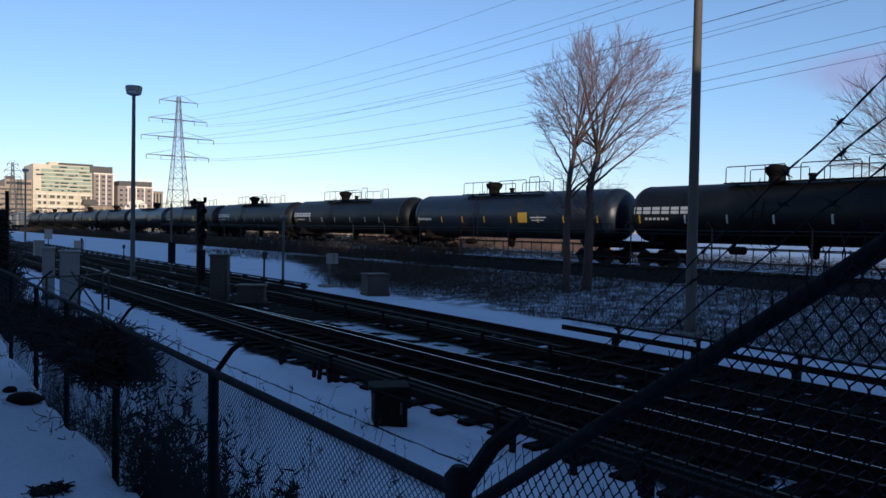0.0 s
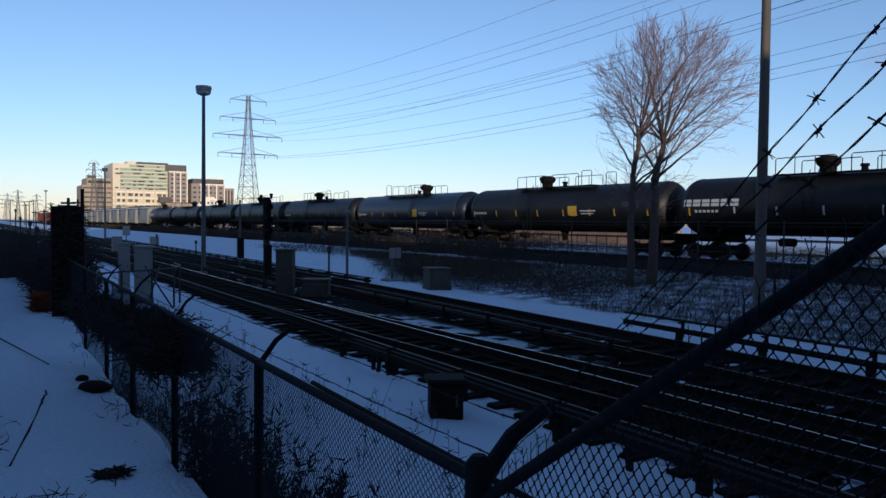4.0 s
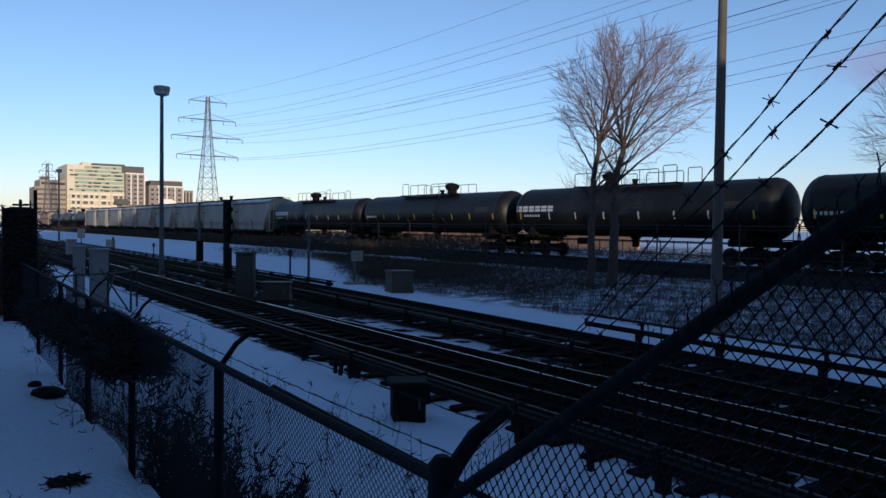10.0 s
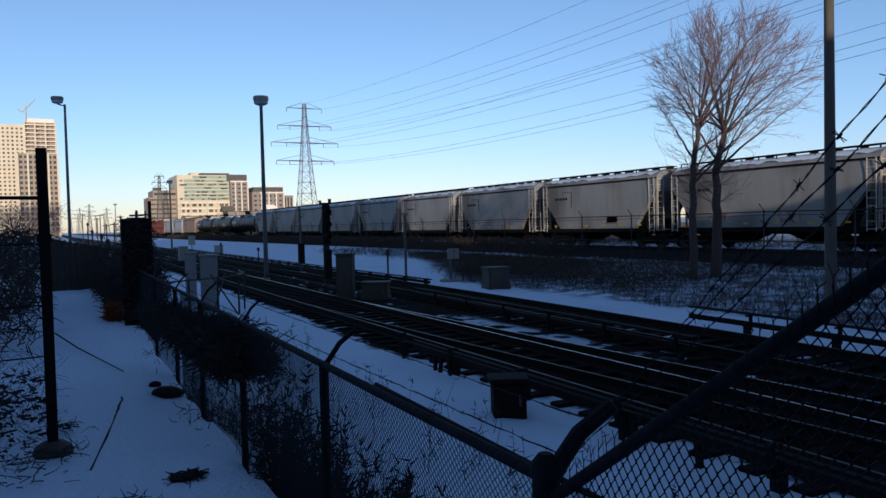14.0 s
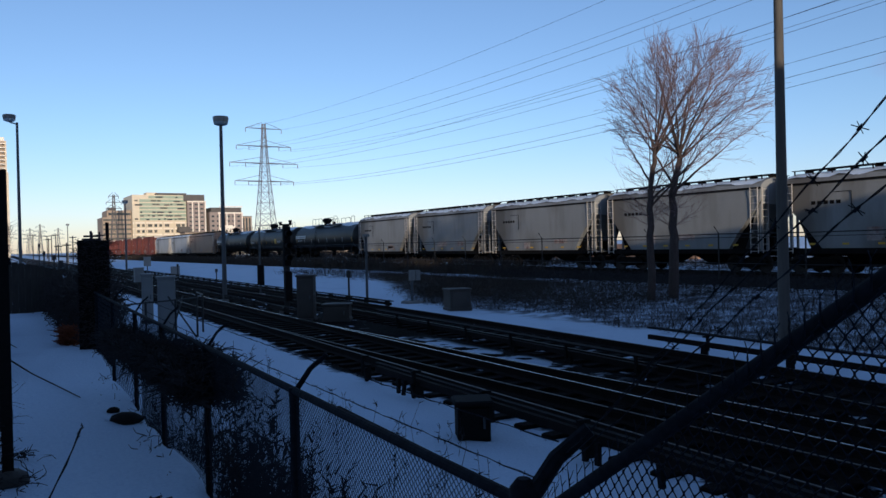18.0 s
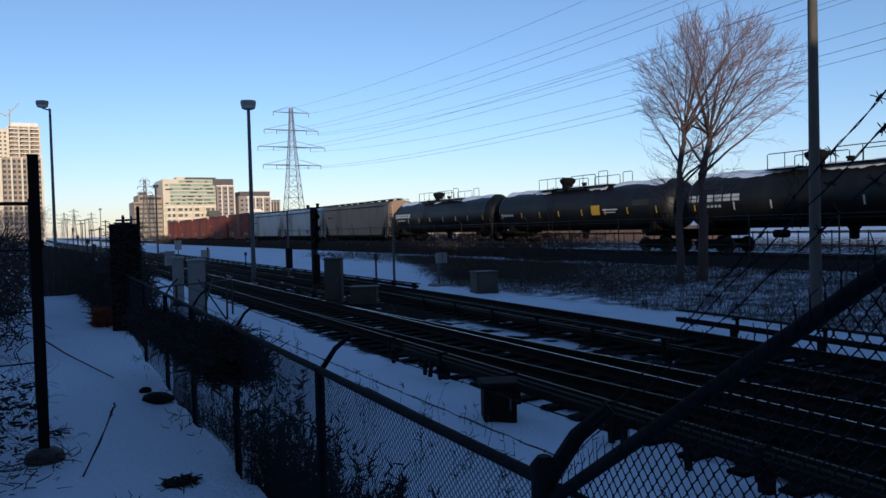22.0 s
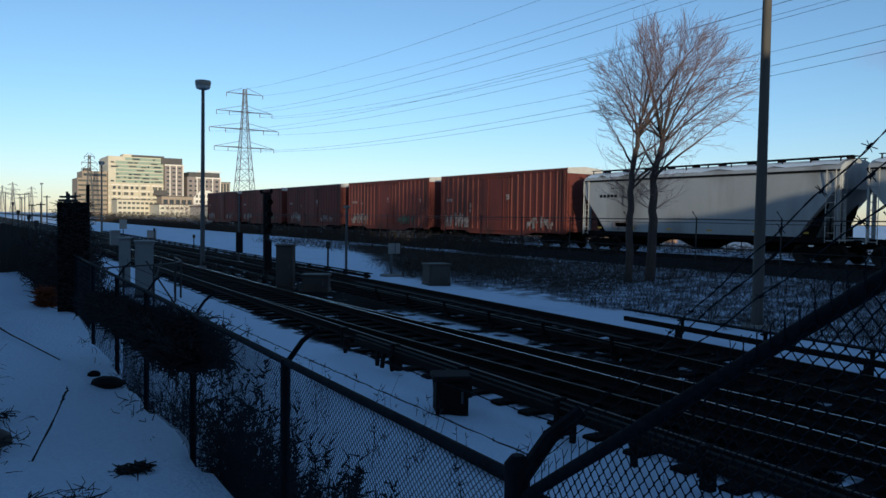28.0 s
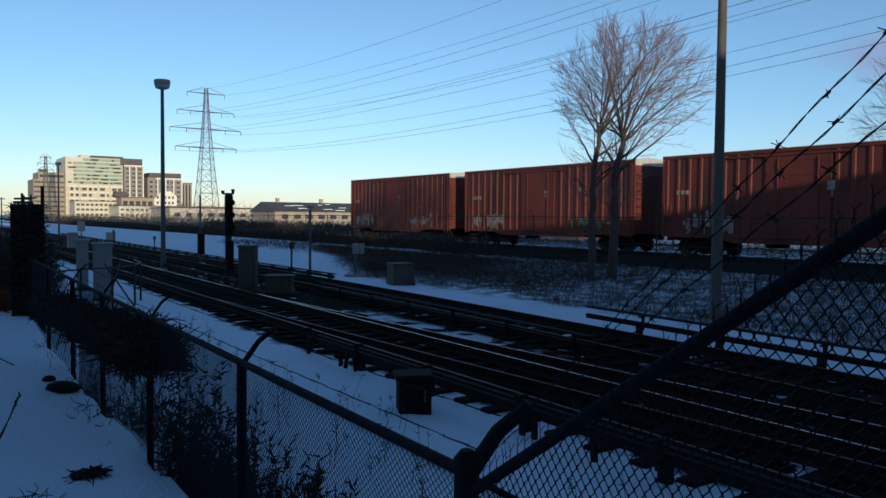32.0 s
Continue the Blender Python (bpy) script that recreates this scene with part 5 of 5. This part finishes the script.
    rnd = random.Random(int(y0 * 100) + 7)
    for i in range(int((y1 - y0) / hw) + 1):
        yb = y0 + i * hw
        pts = []
        for j in range(rows + 1):
            z = zmin + j * ht
            out = (i + j) % 2
            y = yb + (hw * 1.08 if out else -hw * 0.08)
            if zlo(y) <= z <= ztop(y) + tops and y0 <= y <= y1 + hw:
                x = x_fence(y) + (r if out else -r)
                k = 0.10 * hw * (1 if out else -1)
                wob = 0.05 * hw * rnd.uniform(-1, 1) if knots else 0.0
                pts += [(x, y - k + wob, z - 0.16 * ht), (x, y - k + wob, z + 0.16 * ht)]
                if knots and out:
                    g.tube([(x - 2 * r, y - 0.16 * hw, z - 0.20 * ht), (x, y + 0.02 * hw, z), (x + r, y + 0.16 * hw, z + 0.20 * ht)], r * 1.15, 4)
            elif pts:
                if len(pts) > 3:
                    g.tube(pts, r, 4, cap=False)
                pts = []
        if len(pts) > 3:
            g.tube(pts, r, 4, cap=False)
        if knots and i % 2:
            # the cut wire ends, twisted together and standing above the rail
            x, z = x_fence(yb), ztop(yb)
            for q in (-1, 1):
                g.tube([(x, yb, z - 0.01), (x + 0.004 * q, yb + 0.004 * q, z + 0.022), (x - 0.003 * q, yb - 0.003 * q, z + 0.036), (x + 0.006, yb + 0.010 * q + rnd.uniform(-0.004, 0.004), z + rnd.uniform(0.048, 0.062))], r, 4, r * 0.6)
    part("chain_link_mesh", g, M_WIRE, parent, "woven diamond wire mesh")


def arm_on(parent, y, z, r=0.022, l=0.22, out=0.13, dy=-0.10):
    x = x_fence(y)
    part("barbed_wire_arm", Geo().tube([(x, y, z - 0.02), (x + out * 0.5, y + dy * 0.5, z + l * 0.45), (x + out, y + dy, z + l * 0.75)], r, 8, r * 0.8), M_FENCE, parent, "slanted steel arm")


fence = thing("chain_link_fence", "dark chain-link fence with barbed wire along the track", "fence")
TOP = lambda y: 1.545
part("top_rail", Geo().tube([(x_fence(y), y, TOP(y)) for y in np.linspace(1.6, 22, 20)], 0.018, 10), M_FENCE, fence)
part("bottom_rail", Geo().tube([(x_fence(y), y, 0.02) for y in (1.6, 8, 22)], 0.015, 6), M_FENCE, fence)
link_mesh(fence, 1.65, 4.6, lambda y: -0.12, TOP, 0.030, 0.026, 0.0014, 0.015)
link_mesh(fence, 4.58, 8.6, lambda y: -0.12, TOP, 0.045, 0.037, 0.0013, 0.01)
link_mesh(fence, 8.6, 22.0, lambda y: -0.12, TOP, 0.18, 0.13, 0.0028, 0.0)
part("corner_post", Geo().tube([(x_fence(1.6), 1.6, -0.3), (x_fence(1.6), 1.6, 1.56)], 0.036, 14).lathe([(1.555, 0.040), (1.585, 0.038), (1.61, 0.018)], (x_fence(1.6), 1.6, 0), 14, "z"), M_FENCE, fence)
for y in (3.47, 5.38, 7.2, 9.0, 11.2, 13.4, 15.6, 17.8, 20):
    part("line_post", Geo().tube([(x_fence(y), y, -0.3), (x_fence(y), y, 1.56)], 0.024, 10), M_FENCE, fence)
    arm_on(fence, y, 1.55, 0.014 if y < 5 else 0.011)
arm_on(fence, 1.6, 1.55, 0.025, 0.25, 0.14, -0.10)
for k, (dx, dz) in enumerate(((0.045, 0.04), (0.12, 0.125))):
    barbed(fence, "barbed_wire", (x_fence(1.6) + dx, 1.6, 1.56 + dz), (x_fence(9) + dx, 9, 1.55 + dz), 62, 0.0013, 0.0014, seed=k, barb=0.008)

slope = thing("sloping_fence_panel", "chain-link fence panel rising up the bank with barbed wire", "fence")
SL = lambda y: 1.51 + (1.56 - y) * 0.715
part("top_rail", Geo().tube([(x_fence(1.6), y, SL(y)) for y in (1.585, 1.2, 0.8, 0.4, -0.2)], 0.0165, 12), M_FENCE, slope)
link_mesh(slope, -0.2, 1.56, lambda y: SL(y) - 1.5, SL, 0.0285, 0.038, 0.0016, 0.0, knots=True)
part("post", Geo().tube([(x_fence(0), -0.2, 0.6), (x_fence(0), -0.2, SL(-0.2) + 0.05)], 0.03, 10), M_FENCE, slope)
for k, (lo, hi) in enumerate((((1.25, 1.50, 1.73), (0.785, 0.449, 2.395)), ((1.20, 1.55, 1.66), (0.787, 0.440, 2.36)), ((1.15, 1.57, 1.59), (0.787, 0.447, 2.302)))):
    lo, hi = Vector(lo), Vector(hi)
    barbed(slope, "barbed_wire", lo, hi + (hi - lo) * 0.7, 21, 0.0009, 0.0009, seed=30 + k, barb=0.0100, sag=0.0)


# ---- the snow bank at the camera's feet and what stands on it ----
lp = thing("fence_post", "black steel post with a concrete foot on the snowy bank", "post", pose(-0.025, 6.35, 0.55))
part("post", Geo().box((0.02, 0, 1.14), (0.075, 0.075, 2.28)), M_CABDARK, lp)
part("clamp", Geo().box((0.02, 0, 1.62), (0.10, 0.10, 0.05)), M_CABDARK, lp)
part("foot", Geo().lathe([(-0.06, 0.13), (0.03, 0.14), (0.07, 0.125), (0.10, 0.08), (0.11, 0.04)], (0.02, 0, 0), 14, "z"), M_CAB2, lp)

panel = thing("dark_fence_panel", "dark boarded panel standing across the fence line", "fence panel", pose(1.40, 14.0, 0.3))
for i in range(5):
    part("board", Geo().box((-0.205 + i * 0.096, 0, 1.06), (0.0955, 0.04, 2.12 - 0.008 * (i % 2))), M_CABDARK, panel)
part("rail", Geo().box((0, 0.04, 1.6), (0.46, 0.04, 0.08)).box((0, 0.04, 0.5), (0.46, 0.04, 0.08)), M_CABDARK, panel)
part("post", Geo().tube([(0.22, 0.03, -0.3), (0.22, 0.06, 2.42)], 0.028, 8), M_CABDARK, panel)


M_HEDGE = mat("brown_hedge_stems", (0.040, 0.031, 0.028), 0.9, var=0.4, scale=3, bump=0)


def brush(name, label, boxes, n, seed, material, length=0.5, r=0.006):
    """A tangle of thin dead stems."""
    rnd = random.Random(seed)
    g = Geo()
    for (x0, x1, y0, y1, z0, z1), share in boxes:
        for i in range(int(n * share)):
            p = Vector((rnd.uniform(x0, x1), rnd.uniform(y0, y1), rnd.uniform(z0, z1)))
            d = Vector((rnd.gauss(0, 0.6), rnd.gauss(0, 0.6), rnd.gauss(0.3, 0.7))).normalized()
            l = length * rnd.uniform(0.5, 1.3)
            q = p + d * l * 0.5 + Vector((rnd.gauss(0, 0.05), rnd.gauss(0, 0.05), 0))
            g.tube([p, q, q + (d + Vector((0, 0, -0.4))).normalized() * l * 0.5], r, 3, r * 0.5, cap=False)
    ob = part(name, g, material)
    tagged(ob, label, "brush", kind="stuff")


brush("brush_on_fence", "dark tangle of dead vines over the fence", (((1.0, 1.40, 5.2, 7.4, 1.16, 1.38), 0.60), ((0.98, 1.40, 7.4, 9.8, 1.12, 1.30), 0.36), ((1.18, 1.30, 5.2, 5.9, 1.3, 1.50), 0.04)), 8200, 1, M_BRUSH, 0.12, 0.006)


def weeds(name, label, x0, x1, y0, y1, n, hi, seed, material, r=0.0035, leaves=4, clump=0.45, offset=0.0, leaf=1.5):
    """Upright dead stems with short side twigs, growing in clumps."""
    rnd = random.Random(seed)
    g = Geo()
    while n > 0:
        x, y = rnd.uniform(x0, x1), rnd.uniform(y0, y1)
        if noise.noise((x * 1.3, y * 1.1, seed * 3.1)) < rnd.uniform(-clump, clump) - offset:
            continue
        n -= 1
        z = ground_z(x, y) - 0.03
        h = hi * rnd.uniform(0.35, 1.0)
        lean = Vector((rnd.gauss(0, 0.12), rnd.gauss(0, 0.12), 1)) * h
        p = Vector((x, y, z))
        bend = Vector((rnd.gauss(0, 0.04), rnd.gauss(0, 0.04), 0))
        g.tube([p, p + lean * 0.5 + bend, p + lean], r, 3, r * 0.5, cap=False)
        for k in range(leaves):
            q = p + lean * rnd.uniform(0.25, 1.0)
            d = Vector((rnd.gauss(0, 1), rnd.gauss(0, 1), rnd.uniform(0.2, 1.2))).normalized() * rnd.uniform(0.04, 0.11)
            g.tube([q, q + d], r * leaf, 3, r * 0.3, cap=False)
    tagged(part(name, g, material), label, "weeds", kind="stuff")


weeds("weeds_behind_fence", "dark dead weeds standing behind the wire mesh", 1.30, 2.0, 1.8, 5.2, 340, 0.9, 2, M_BRUSH, 0.0032, 14, 0.3, -0.06, 2.8)
weeds("weeds_behind_fence", "tall dark weeds in clumps behind the wire mesh", 1.24, 1.7, 3.4, 5.4, 170, 1.25, 12, M_BRUSH, 0.0032, 16, 0.25, -0.06, 2.8)
weeds("weeds_behind_fence", "thin dead weeds further along the wire mesh", 1.3, 2.1, 5.4, 9.0, 240, 0.8, 22, M_BRUSH, 0.004, 6, 0.6)
weeds("weeds_on_snow", "sparse dead stalks in the snow by the track", 2.2, 4.6, 2.0, 16, 130, 0.55, 5, M_BRUSH, 0.004, 5, 0.1)
brush("hedge", "dark bare hedge along the path", (((-9.0, 1.2, 26, 60, 0.4, 1.5), 0.5), ((1.12, 2.2, 15.5, 24, 0.3, 1.55), 0.5)), 11000, 3, M_HEDGE, 0.3, 0.012)
brush("vines_on_panel", "dead vines hanging over the dark panel", (((1.12, 1.68, 13.85, 14.15, 0.6, 2.42), 1.0),), 1500, 17, M_HEDGE, 0.07, 0.007)
# a dark tube drawn in for the shade along the snow bank's ledge
cb = part("ledge_shade_line", Geo().tube([(PX, PY, -0.10) for PX, PY in ((4.17, 10.2), (4.15, 9.7), (4.06, 7.4), (4.0, 5.9), (3.95, 4.4))], 0.032, 8), M_CABDARK)
tagged(cb, "dark tube standing for the shaded edge of the snow ledge", "cable")
brush("hazy_trees", "sunlit bare tree tops beyond the path", (((-6, 1.5, 80, 110, 1.0, 5.0), 1.0),), 3200, 15, mat("pale_twigs", (0.16, 0.12, 0.11), 0.9, var=0.3, scale=2, bump=0), 0.9, 0.016)
weeds("line_side_weeds", "dark dead weeds along the freight embankment", 25.3, 29.5, 36, 190, 9000, 1.1, 16, M_WEED, 0.022, 3)
brush("undergrowth", "brown undergrowth on the slope below the freight line", (((15.8, 24, 18, 32, -0.05, 0.25), 0.6), ((19.5, 24.6, 32, 60, 0.05, 0.35), 0.4)), 11000, 4, M_WEED, 0.45, 0.008)
brush("embankment_scrub", "dark low scrub along the freight embankment", (((23.4, 26.4, 3, 36, 0.2, 0.62), 1.0),), 7000, 31, M_BRUSH, 0.5, 0.010)
brush("brush_beyond_line", "dry brush and saplings beyond the freight line", (((38.5, 47, 4, 54, 0.2, 0.6), 1.0),), 5000, 12, M_WEED, 0.5, 0.012)
brush("far_hedge", "long dark hedge beyond the freight line", (((40, 46, 52, 130, 0.2, 1.35), 0.5), ((40, 50, 130, 330, 0.2, 1.9), 0.5)), 12000, 9, M_WEED, 0.9, 0.03)
brush("far_trees", "bare tree tops against the far sky", (((52, 130, 225, 250, 0.5, 5.0), 0.7),), 2100, 10, M_TWIG, 2.6, 0.05)
brush("orange_shrub", "small rust-coloured dead shrub on the bank", (((0.93, 1.22, 14.7, 15.2, 0.58, 0.90), 1.0),), 700, 5, mat("rusty_leaves", (0.20, 0.055, 0.022), 0.9, bump=0), 0.08, 0.012)
brush("near_bramble", "dark bramble at the foot of the bank's edge", (((1.0, 1.22, 4.0, 11, 0.42, 0.56), 1.0),), 500, 11, M_BRUSH, 0.10, 0.005)

bf = thing("board_fence", "weathered tan board fence at the end of the bank", "fence", pose(0, 24.0, 0.35))
M_OLDWOOD = mat("weathered_boards", (0.045, 0.038, 0.032), 0.85, var=0.35, scale=4, stretch=(6, 6, 0.6), bump=0.3)
for i in range(11):
    part("board", Geo().box((-0.02 + i * 0.155, 0, 0.86 - 0.0175 * i), (0.1535, 0.03, 1.78 - 0.035 * i)), M_OLDWOOD, bf)
part("rail", Geo().box((0.75, 0.04, 0.4), (1.75, 0.04, 0.09)).box((0.75, 0.04, 1.1), (1.75, 0.04, 0.09)), M_OLDWOOD, bf)

lf = thing("side_fence", "dark wire fence running off from the black post", "fence", pose(0, 0, 0))
for x, y in ((-0.02, 8.4), (-0.9, 8.3), (-2.4, 8.1)):
    part("post", Geo().tube([(x, y, 0.4), (x, y, 2.6)], 0.03, 8), M_FENCE, lf)
for z in (1.0, 1.5, 2.1, 2.55):
    part("rail", Geo().tube([(-2.4, 8.1, z), (-0.02, 8.4, z)], 0.02 if z > 2.5 else 0.008, 6), M_FENCE, lf)
brush("bank_bramble", "dead brambles beside the black post", (((-0.9, 0.0, 6.0, 8.4, 0.5, 1.1), 1.0),), 520, 6, M_BRUSH, 0.20, 0.0022)
brush("dead_leaves", "dark dead leaves on the brambles by the post", (((-0.75, -0.05, 6.1, 8.2, 0.62, 0.95), 1.0),), 260, 19, M_BRUSH, 0.035, 0.012)
brush("side_hedge", "dark bare hedge behind the side fence", (((-6.0, -0.12, 11, 21, 0.5, 2.2), 1.0),), 8500, 20, M_HEDGE, 0.35, 0.011)
brush("bank_twigs", "sparse dead twigs poking through snow", (((-0.5, 0.45, 4.0, 7.5, 0.56, 0.62), 1.0),), 22, 7, M_BRUSH, 0.12, 0.003)

st = thing("dead_stalk", "leaning dead stalk stuck in the snow", "plant", pose(0.20, 5.65, 0.56))
part("stalk", Geo().tube([(0, 0, 0), (0.08, 0.02, 0.16), (0.17, 0.03, 0.34), (0.235, 0.04, 0.49)], 0.006, 5, 0.004).tube([(0.01, 0.01, 0.03), (0.13, 0.03, 0.24), (0.22, 0.05, 0.47)], 0.004, 5, 0.003).tube([(0.02, 0, 0.0), (-0.01, 0.01, 0.03)], 0.02, 5, 0.01), M_BRUSH, st)
for a in range(4):
    part("seed_pod", Geo().tube([(0.19 + 0.012 * a, 0.04, 0.40 + 0.028 * a), (0.205 + 0.012 * a + 0.012 * (-1) ** a, 0.045, 0.42 + 0.028 * a)], 0.007, 5, 0.003), M_BRUSH, st)
brush("snow_sprigs", "low dead sprigs lying flat on the snow", (((0.02, 0.20, 5.9, 6.2, 0.60, 0.66), 0.4), ((0.30, 0.44, 4.55, 4.75, 0.585, 0.66), 0.6)), 60, 41, M_BRUSH, 0.09, 0.004)
brush("twig_heap", "small heap of dark twigs lying on the snow", (((0.67, 0.83, 5.03, 5.19, 0.585, 0.625), 1.0),), 150, 8, M_BRUSH, 0.03, 0.006)
brush("bank_debris", "scraps of dark leaves and twigs on the snow", (((0.10, 0.22, 4.75, 4.9, 0.585, 0.61), 0.3), ((0.02, 0.16, 6.9, 7.1, 0.58, 0.62), 0.3), ((-0.35, -0.05, 5.4, 6.3, 0.60, 0.72), 0.4)), 130, 14, M_BRUSH, 0.05, 0.005)


def stone(label, x, y, z, s, seed):
    rnd = random.Random(seed)
    g = Geo()
    n = 10
    prof = []
    for i in range(6):
        q = i / 5 * math.pi
        prof.append((-math.cos(q) * 0.5 * s[2], max(0.01, math.sin(q))))
    g.lathe(prof, (0, 0, 0), n, "z")
    g.v = [(a * s[0] * 0.5 * rnd.uniform(0.85, 1.12), b * s[1] * 0.5 * rnd.uniform(0.85, 1.12), c) for a, b, c in g.v]
    th = part("rock", g, M_CABDARK, at=pose(x, y, z, 0, 0, rnd.uniform(0, 90)))
    tagged(th, label, "rock", "rocks on the bank")


stone("dark rock at the edge of the snow bank", 1.03, 8.0, 0.58, (0.28, 0.42, 0.12), 1)
stone("small dark stone beside the rock", 0.97, 8.5, 0.58, (0.12, 0.14, 0.08), 2)
ln_ = part("fallen_branch", Geo().tube([(0.08, 12.8, 0.70), (0.34, 11.4, 0.64), (0.74, 9.4, 0.60)], 0.013, 6, 0.006), M_BRUSH)
tagged(ln_, "thin fallen branch lying on the snow", "branch")

# the wire fence before the freight line
ffence = thing("far_fence", "wire fence on thin posts before the freight line", "fence")
XF = 25.0
for i in range(22):
    y = 5.4 + 3.8 * i
    z = ground_z(XF, y)
    part("post", Geo().tube([(XF, y, z), (XF, y, 2.42), (XF - 0.12, y + 0.12, 2.68)], 0.03, 6), M_DARKPOLE, ffence)
for z in (2.36, 2.22, 1.2):
    part("strand", Geo().tube([(XF, y, z + 0.015 * math.sin(y)) for y in np.arange(5.4, 86, 3.8)], 0.022 if z > 2.3 else 0.012, 4), M_DARKPOLE, ffence)


def dry_grass():
    rng = np.random.default_rng(5)
    n = 60000
    y = 5 + 60 * rng.random(n) ** 1.5
    x = 14.6 + 9.2 * rng.random(n)
    keep = x > 14.4 + 1.2 * np.sin(y * 0.4) + np.clip((y - 24) * 0.36, 0, 30.0)
    x, y = x[keep], y[keep]
    n = len(x)
    z = np.array([ground_z(a, b) for a, b in zip(x, y)])
    h = 0.10 + 0.30 * rng.random(n) ** 1.6
    w = 0.004 + 0.006 * rng.random(n)
    a = rng.random(n) * math.pi
    lx, ly = rng.normal(0, 0.14, n), rng.normal(0, 0.14, n)
    v = np.empty((n, 3, 3))
    v[:, 0] = np.stack([x - w * np.cos(a), y - w * np.sin(a), z - 0.02], 1)
    v[:, 1] = np.stack([x + w * np.cos(a), y + w * np.sin(a), z - 0.02], 1)
    v[:, 2] = np.stack([x + lx, y + ly, z + h], 1)
    me = bpy.data.meshes.new("dry_grass")
    me.from_pydata(v.reshape(-1, 3).tolist(), [], np.arange(3 * n).reshape(-1, 3).tolist())
    me.materials.append(M_WEED)
    tagged(new("dry_grass", me), "dead brown grass poking through thin snow", "grass", kind="stuff")


dry_grass()


bfence = thing("back_fence", "dark picket fence beyond the freight line", "fence")
for i in range(60):
    part("picket", Geo().box((41.0, 6 + 1.1 * i, 0.85), (0.05, 0.05, 1.3)), M_DARKPOLE, bfence, smooth=False)
for z in (0.6, 1.35):
    part("rail", Geo().box((41.0, 38.5, z), (0.05, 66, 0.06)), M_DARKPOLE, bfence, smooth=False)
bw = part("brick_wall", Geo().box((58, 75, 0.9), (0.4, 50, 1.8)), mat("sunlit_brick", (0.42, 0.24, 0.15), 0.9, var=0.2, scale=1.5, fine=9))
tagged(bw, "long low brick wall beyond the freight line", "wall", kind="structure")


# ---- unseen walls added behind and beside the camera to block sun and sky ----
# the top edge is stepped so that its shadow line falls along the train
back = part("unseen_shade_wall", Geo().prism([(-90, -2), (-90, 26), (6.5, 26), (7, 9.4), (13, 9.1), (16, 8.9), (18.5, 8.4), (19.8, 8.15), (20.9, 8.1), (21.7, 8.4), (23.0, 8.4), (24.6, 8.3), (28, 7.7), (33, 5.6), (40, 2.5), (40, -2)], -15, -14, "y"), M_CONCRETE, smooth=False)
tagged(back, "unseen plain wall added behind the viewer to cast shade", "wall", kind="structure")
side = part("unseen_shade_wall", Geo().prism([(-14, -2), (-14, 5), (30, 4.5), (60, 4), (60, -2)], -15, -14), M_CONCRETE, smooth=False)
tagged(side, "unseen plain wall added beside the path to block light", "wall", kind="structure")


# ---- service railing and small posts by the near cabinets ----
rail_ = thing("service_railing", "thin pipe railing beside the trackside cabinets", "railing")
for x, y in ((4.7, 21.3), (5.15, 22.6), (5.3, 24.0), (4.0, 20.6), (3.2, 20.2)):
    part("post", Geo().tube([(x, y, -0.2), (x, y, 0.95)], 0.028, 6), M_DARKPOLE, rail_)
part("top_pipe", Geo().tube([(2.4, 19.8, 0.9), (3.2, 20.2, 0.92), (4.0, 20.6, 0.92), (4.7, 21.3, 0.92), (5.15, 22.6, 0.92), (5.3, 24.0, 0.92)], 0.022, 6), M_DARKPOLE, rail_)
part("strut", Geo().tube([(3.9, 20.9, -0.15), (4.6, 22.6, 0.9)], 0.025, 6).tube([(4.6, 20.9, -0.15), (4.2, 22.6, 0.9)], 0.025, 6), M_DARKPOLE, rail_)
for i, (x, y, h) in enumerate(((6.0, 31, 0.9), (6.1, 38, 0.9), (12.9, 52, 1.0), (13.2, 66, 1.1), (2.4, 40, 2.2), (2.6, 52, 2.4), (2.2, 33, 2.0), (2.9, 64, 3.0))):
    th = thing("marker_post", "thin dark post beside the track", "post", pose(x, y, ground_z(x, y) - 0.02), group="marker posts")
    part("post", Geo().tube([(0, 0, 0), (0, 0, h)], 0.04, 8), M_DARKPOLE, th)
    part("cap", Geo().bevbox((0, 0, h), (0.16, 0.12, 0.22), 0.02), M_DARKPOLE, th)


# ---- poles and lamps that shrink away along the line ----
for x, y, h in ((13.0, 220, 7.1), (7.9, 120, 3.6), (6.7, 90, 3.5), (11.4, 140, 5.2), (4.0, 40, 3.4), (3.0, 30, 3.1), (6.6, 60, 3.9), (16.5, 260, 8.0), (9.5, 170, 5.4), (12.0, 300, 9.0), (18.0, 330, 9.0)):
    th = thing("line_pole", "thin dark pole beside the far tracks", "pole", pose(x, y, ground_z(x, y) - 0.02), group="poles along the line")
    part("pole", Geo().tube([(0, 0, 0), (0, 0, h)], 0.045 + 0.0003 * y, 8), M_DARKPOLE, th)
    part("cross_bar", Geo().box((0, 0, h - 0.25), (0.5 + 0.004 * y, 0.06, 0.08 + 0.0004 * y)), M_DARKPOLE, th)


# ---- what moves ----
def motions():
    """The train rolls past at a steady pace."""
    for th, mid in TRAIN:
        walk(th, [(t, pose(X_TRAIN, mid - SPEED * t, RAIL_TOP_FREIGHT)) for t in (0.0, 0.1, 8.0, 16.0, 24.0, 31.9, 32.0)])


motions()
